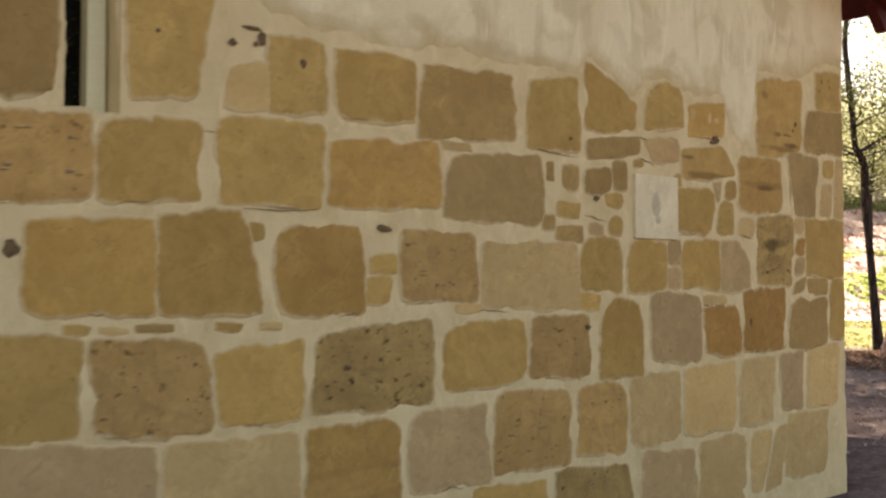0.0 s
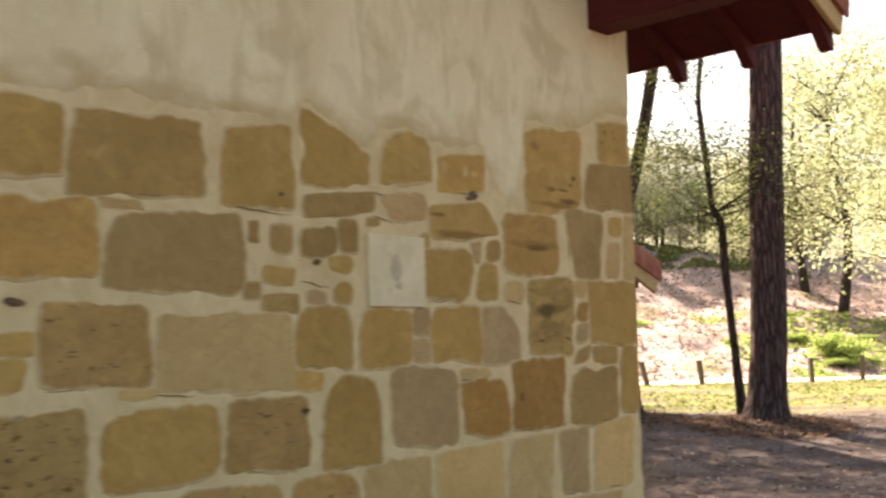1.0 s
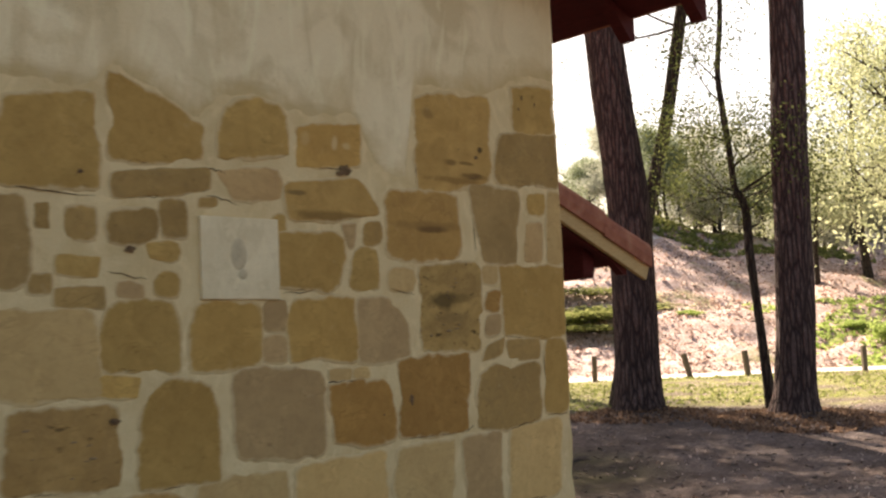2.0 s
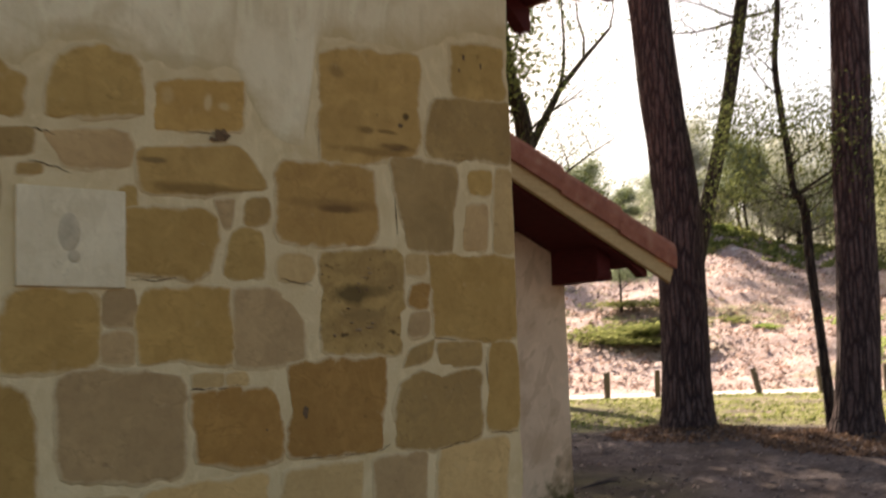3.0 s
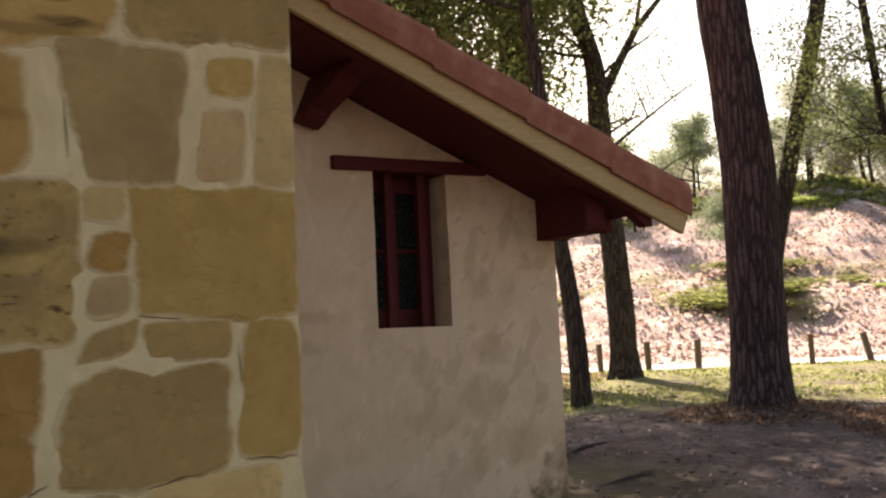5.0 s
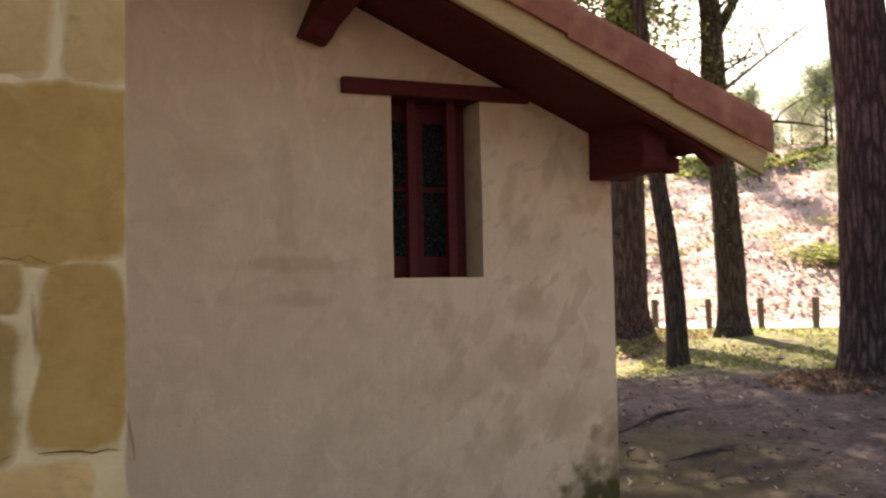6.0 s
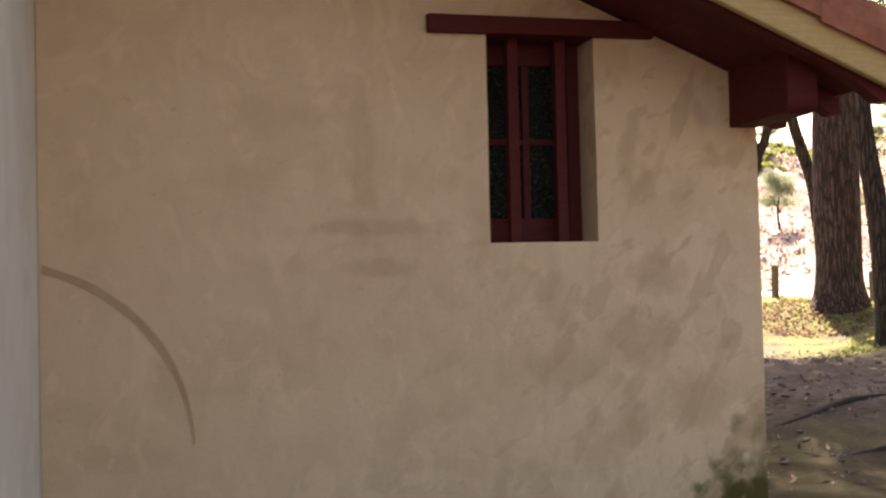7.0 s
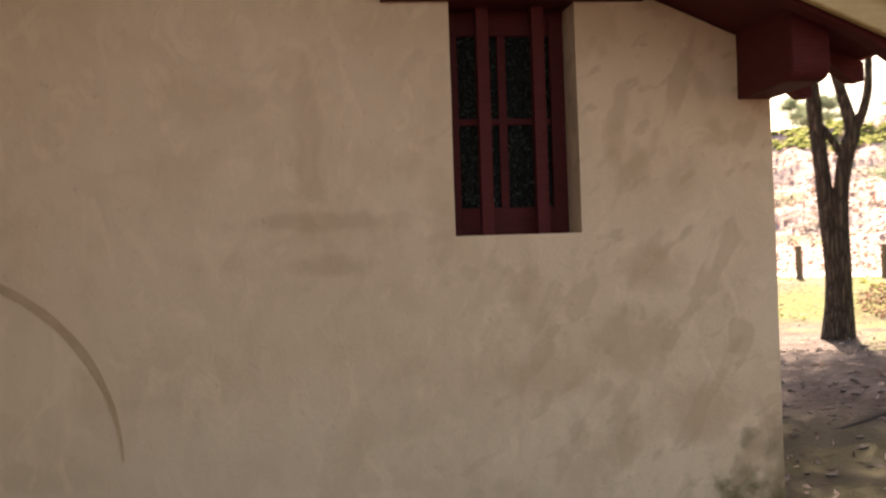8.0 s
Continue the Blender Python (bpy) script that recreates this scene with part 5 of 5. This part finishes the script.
for x, z, w, h in ((-5.06, 2.545, 0.11, 0.022), (-5.02, 2.505, 0.055, 0.075), (-5.045, 2.48, 0.03, 0.03), (-5.16, 2.47, 0.05, 0.04), (-4.34, 1.725, 0.11, 0.04), (-6.08, 1.585, 0.07, 0.07), (-5.504, 2.466, 0.05, 0.045), (-4.806, 2.431, 0.05, 0.055),
                   (-1.630, 2.393, 0.085, 0.055), (-1.662, 2.372, 0.05, 0.022), (-2.80, 1.955, 0.055, 0.035), (-1.245, 1.24, 0.03, 0.055), (-6.13, 2.60, 0.06, 0.06), (-2.88, 1.24, 0.06, 0.035), (-5.36, 1.0, 0.03, 0.03), (-4.55, 1.09, 0.05, 0.03), (-0.70, 2.54, 0.03, 0.03), (-3.02, 2.27, 0.03, 0.025), (-0.834, 2.575, 0.018, 0.018), (-0.30, 2.93, 0.02, 0.03), (-0.33, 2.86, 0.018, 0.02), (-0.19, 2.9, 0.016, 0.05), (-1.432, 1.176, 0.014, 0.012)):
    hollow(x, z, w, h)
pits = random.Random(19)
for k in range(5):
    hollow(pits.gauss(-0.96, 0.07), pits.gauss(1.745, 0.04), pits.uniform(0.012, 0.03), pits.uniform(0.008, 0.016), -0.010)
for c in ((-3.33, 2.19, -2.95, 2.17), (-2.42, 2.335, -2.32, 2.32), (-2.42, 2.215, -2.26, 2.18), (-2.90, 1.855, -2.72, 1.83), (-5.30, 2.09, -5.12, 2.075), (-5.10, 1.775, -4.72, 1.79), (-4.47, 1.335, -4.60, 1.325), (-3.72, 1.345, -3.50, 1.325), (-1.77, 1.352, -1.65, 1.348, 0.006), (-1.66, 1.348, -1.51, 1.362, 0.007), (-0.60, 2.45, -0.84, 2.40, 0.003), (-0.93, 2.53, -0.88, 2.48, 0.003), (-0.88, 2.495, -0.76, 2.505, 0.0025), (-0.56, 1.03, -0.26, 1.09, 0.004), (-1.30, 1.06, -1.02, 1.05, 0.003), (-0.86, 1.05, -0.80, 1.08, 0.003), (-1.15, 2.37, -1.15, 2.55, 0.003), (-0.40, 2.12, -0.41, 2.0, 0.0025), (-0.74, 2.2, -0.73, 2.02, 0.003), (-0.215, 1.46, -0.205, 1.3, 0.002), (-2.02, 1.78, -1.75, 1.79, 0.003),
          (-0.20, 1.10, -0.02, 1.09), (-1.36, 1.80, -1.20, 1.78), (-0.53, 1.545, -0.03, 1.545), (-1.12, 2.355, -0.90, 2.335), (-4.2, 1.375, -3.85, 1.38), (-5.62, 1.09, -5.42, 1.07), (-5.5, 1.05, -5.32, 1.06), (-1.3, 1.045, -0.95, 1.05), (-1.97, 2.155, -1.6, 2.15)):
    crack(*c)

stone(-6.25, -5.91, 2.15, 2.61, 'g', 0.07, 0.03, -0.00, 0.01)
stone(-5.62, -5.29, 2.20, 2.72, 'o', 0.07, 0.04, -0.01, 0.04)
stone(-5.19, -4.97, 2.21, 2.40, 'p', 0.03, 0.02, -0.00, -0.01)
stone(-4.97, -4.68, 2.22, 2.52, 'o', 0.01, 0.02, 0.00, -0.01)
stone(-4.61, -4.15, 2.23, 2.53, 'd', 0.01, 0.02, -0.01, 0.00)
stone(-4.09, -3.47, 2.20, 2.54, 'g', 0.03, 0.04, 0.02, -0.01)
stone(-3.34, -2.94, 2.20, 2.58, 'o', 0.07, 0.01, 0.02, -0.01)
stone(-2.89, -2.44, 2.35, 2.62, 'd', -0.19, 0.04, 0.00, 0.00)
stone(-2.34, -1.98, 2.41, 2.67, 'oR', 0.05, 0.05, 0.01, -0.02)
stone(-1.92, -1.53, 2.40, 2.60, 'C', 0.06, 0.04, 0.01, -0.00)
stone(-1.14, -0.59, 2.37, 2.86, 'C', 0.07, 0.07, 0.00, 0.01)
stone(-0.37, -0.04, 2.74, 3.00, 'o', 0.04, 0.01, 0.00, 0.00)
stone(-0.53, 0.00, 2.42, 2.71, 'g', 0.05, 0.02, 0.01, -0.00)
stone(-6.23, -5.77, 1.76, 2.09, 'w', 0.04, 0.04, -0.00, -0.00)
stone(-5.75, -5.31, 1.79, 2.11, 'd', 0.03, 0.03, 0.00, 0.00)
stone(-5.21, -4.69, 1.80, 2.16, 'o', 0.03, -0.01, 0.00, 0.01)
stone(-4.65, -4.00, 1.83, 2.13, 's', 0.05, 0.03, 0.01, -0.01)
stone(-3.97, -3.78, 2.13, 2.17, 'p', 0.00, 0.00, -0.01, -0.01)
stone(-3.93, -3.24, 1.79, 2.13, 'GQ', 0.06, 0.00, 0.02, -0.01)
stone(-3.21, -3.15, 2.03, 2.13, 'g', 0.01, -0.00, -0.00, 0.00)
stone(-3.08, -2.95, 1.99, 2.12, 'g', 0.01, -0.01, 0.00, 0.00)
stone(-2.91, -2.67, 1.98, 2.13, 'gQ', 0.02, 0.03, 0.00, -0.01)
stone(-2.65, -2.53, 2.02, 2.17, 'g', 0.01, 0.00, -0.01, -0.00)
stone(-2.72, -2.57, 1.91, 1.99, 'o', 0.01, 0.00, -0.00, -0.00)
stone(-3.12, -2.94, 1.84, 1.92, 'o', 0.00, -0.01, -0.00, 0.01)
stone(-3.24, -3.14, 1.76, 1.84, 'g', 0.01, 0.00, 0.00, 0.00)
stone(-3.13, -2.92, 1.71, 1.79, 'g', 0.01, -0.01, 0.00, 0.00)
stone(-2.86, -2.74, 1.75, 1.81, 'k', -0.01, -0.01, 0.00, 0.00)
stone(-2.68, -2.57, 1.76, 1.86, 'o', 0.01, -0.01, -0.00, 0.00)
stone(-2.88, -2.40, 2.20, 2.31, 'g', 0.06, 0.07, 0.00, 0.00)
stone(-2.33, -2.02, 2.21, 2.35, 'k', 0.04, 0.02, -0.05, -0.00)
stone(-2.46, -2.37, 2.16, 2.20, 'g', 0.01, 0.01, -0.00, 0.00)
stone(-2.07, -2.00, 2.04, 2.14, 'o', 0.01, 0.01, -0.00, 0.00)
stone(-1.99, -1.47, 2.15, 2.33, 'CR', 0.07, 0.06, -0.01, -0.07)
stone(-2.04, -1.65, 1.80, 2.06, 'd12', 0.00, -0.01, 0.00, 0.01)
stone(-1.61, -1.43, 1.80, 2.00, 'o', 0.01, 0.00, 0.025, 0.00)
stone(-1.64, -1.58, 2.01, 2.12, 'k', 0.01, -0.00, -0.02, 0.01)
stone(-1.52, -1.41, 2.03, 2.14, 'g', 0.01, 0.01, -0.00, 0.00)
stone(-1.36, -0.86, 1.97, 2.31, 'P', 0.01, 0.02, 0.00, 0.00)
stone(-0.72, -0.38, 1.96, 2.38, 'G1', -0.02, -0.02, -0.045, 0.01)
stone(-0.29, -0.14, 2.25, 2.37, 'o', 0.01, 0.01, 0.00, 0.00)
stone(-0.33, -0.18, 1.97, 2.20, 'k', 0.01, 0.00, 0.01, 0.01)
stone(-0.13, 0.02, 1.97, 2.39, 'p', 0.00, 0.00, 0.02, 0.01)
stone(-1.37, -1.19, 1.79, 1.91, 'pQ', 0.01, 0.01, 0.00, 0.01)
stone(-1.15, -0.71, 1.49, 1.94, 'W', 0.04, -0.01, -0.00, 0.01)
stone(-0.69, -0.57, 1.84, 1.94, 'p', 0.01, -0.00, 0.00, 0.00)
stone(-0.67, -0.56, 1.69, 1.80, 'b', 0.01, -0.02, 0.01, 0.01)
stone(-0.68, -0.56, 1.56, 1.67, 'k0', 0.01, 0.02, 0.01, 0.00)
stone(-0.53, 0.00, 1.55, 1.94, 'd', 0.01, -0.01, -0.015, 0.01)
stone(-2.13, -2.00, 1.61, 1.75, 'k', 0.00, -0.01, 0.00, 0.00)
stone(-2.14, -2.01, 1.46, 1.57, 'k', 0.00, -0.01, 0.00, 0.00)
stone(-1.98, -1.60, 1.46, 1.75, 'd', 0.01, 0.00, 0.00, -0.00)
stone(-1.57, -1.25, 1.45, 1.75, 'k2', 0.00, 0.02, 0.00, -0.01)
stone(-0.69, -0.54, 1.44, 1.52, 'g', 0.05, 0.04, 0.02, 0.01)
stone(-0.51, -0.25, 1.42, 1.53, 'g', 0.00, 0.00, 0.00, 0.00)
stone(-0.20, -0.01, 1.11, 1.53, 'd', 0.00, -0.03, 0.02, 0.00)
stone(-2.30, -1.80, 1.02, 1.42, 'k', -0.01, -0.03, -0.01, -0.00)
stone(-1.76, -1.63, 1.36, 1.41, 'p', 0.00, 0.00, 0.00, 0.00)
stone(-1.61, -1.52, 1.36, 1.41, 'pQ', 0.00, 0.00, 0.00, 0.00)
stone(-1.76, -1.36, 1.05, 1.34, 'b', -0.01, -0.01, -0.01, 0.00)
stone(-1.32, -0.83, 1.06, 1.45, 'b', 0.02, -0.01, 0.00, 0.01)
stone(-0.77, -0.26, 1.06, 1.39, 'g3', 0.02, 0.01, 0.01, 0.01)
stone(-6.02, -5.51, 1.35, 1.70, 'd', 0.03, -0.03, 0.00, -0.01)
stone(-5.48, -5.06, 1.34, 1.75, 'd', 0.03, 0.00, 0.00, -0.06)
stone(-5.07, -4.99, 1.65, 1.72, 'o', 0.00, 0.00, -0.00, -0.00)
stone(-4.92, -4.46, 1.34, 1.72, 's', 0.04, 0.00, -0.02, -0.01)
stone(-4.41, -4.26, 1.52, 1.60, 'o', 0.01, -0.00, -0.00, 0.00)
stone(-4.44, -4.29, 1.38, 1.50, 'o', 0.01, 0.00, -0.00, -0.00)
stone(-4.21, -3.74, 1.39, 1.72, 'w', -0.01, -0.01, 0.00, -0.01)
stone(-3.68, -2.96, 1.35, 1.69, 'p', 0.02, -0.02, 0.01, -0.02)
stone(-2.92, -2.58, 1.45, 1.73, 'oQ', 0.02, -0.02, 0.01, -0.01)
stone(-2.50, -2.16, 1.44, 1.73, 'd', 0.01, 0.02, 0.01, -0.00)
stone(-5.87, -5.78, 1.27, 1.30, 'o', -0.01, -0.00, -0.00, 0.01)
stone(-5.73, -5.62, 1.27, 1.29, 'p', -0.01, -0.00, 0.00, 0.00)
stone(-5.58, -5.42, 1.27, 1.30, 'g', -0.00, -0.00, 0.00, 0.00)
stone(-5.22, -5.11, 1.27, 1.30, 'o', -0.01, -0.01, -0.00, 0.01)
stone(-5.01, -4.91, 1.27, 1.30, 'p', -0.00, -0.00, 0.00, 0.00)
stone(-3.88, -3.70, 1.33, 1.37, 'p', -0.00, -0.00, 0.00, 0.01)
stone(-2.96, -2.76, 1.34, 1.42, 'o', -0.01, -0.02, 0.01, 0.01)
stone(-6.22, -5.81, 0.89, 1.26, 'o', -0.05, -0.02, -0.00, -0.00)
stone(-5.76, -5.26, 0.87, 1.23, 'w', -0.01, -0.03, 0.00, -0.02)
stone(-5.21, -4.80, 0.88, 1.20, 'o', 0.05, 0.01, 0.00, 0.01)
stone(-4.72, -4.03, 0.90, 1.27, 'W', 0.07, 0.00, 0.01, -0.01)
stone(-3.96, -3.38, 0.96, 1.27, 'dQ', 0.05, 0.04, 0.00, 0.01)
stone(-3.33, -2.86, 0.98, 1.30, 'w', 0.01, -0.01, 0.01, -0.00)
stone(-2.76, -2.39, 0.95, 1.38, 'dQ', 0.01, -0.00, 0.01, -0.01)
stone(-6.21, -5.50, 0.59, 0.85, 'k', -0.05, -0.10, -0.00, -0.01)
stone(-5.45, -4.82, 0.48, 0.82, 'p', -0.01, -0.07, 0.01, 0.00)
stone(-4.76, -4.24, 0.42, 0.83, 's', 0.01, -0.05, 0.01, -0.01)
stone(-4.17, -3.66, 0.48, 0.86, 'k', 0.03, -0.00, 0.01, -0.01)
stone(-3.60, -3.03, 0.51, 0.91, 'w', 0.00, -0.00, 0.01, -0.01)
stone(-2.96, -2.55, 0.54, 0.91, 'w', 0.01, -0.02, 0.00, -0.00)
stone(-2.49, -2.03, 0.55, 0.95, 'p', 0.02, -0.02, -0.01, 0.00)
stone(-1.97, -1.44, 0.58, 0.98, 'p', 0.03, 0.01, 0.00, 0.01)
stone(-1.37, -0.97, 0.59, 1.00, 'p', 0.01, 0.01, 0.01, 0.01)
stone(-0.88, -0.61, 0.65, 1.02, 'k', 0.02, -0.00, -0.00, 0.01)
stone(-0.53, -0.11, 0.65, 1.06, 'p', 0.03, -0.00, 0.01, 0.03)
stone(-3.75, -3.22, 0.18, 0.45, 'o', -0.01, -0.05, -0.01, -0.01)
stone(-3.14, -2.50, 0.14, 0.47, 'W', -0.03, -0.05, -0.01, -0.01)
stone(-2.38, -1.87, 0.14, 0.50, 'k', -0.01, -0.02, -0.00, -0.01)
stone(-1.82, -1.32, 0.10, 0.52, 'p', 0.01, -0.01, 0.01, -0.00)
stone(-1.24, -1.05, 0.14, 0.53, 'p', 0.00, 0.01, 0.01, 0.07)
stone(-1.01, -0.84, 0.15, 0.54, 'p', 0.02, 0.01, 0.07, 0.04)
stone(-0.80, -0.27, 0.20, 0.61, 'p', -0.00, -0.01, 0.02, 0.03)
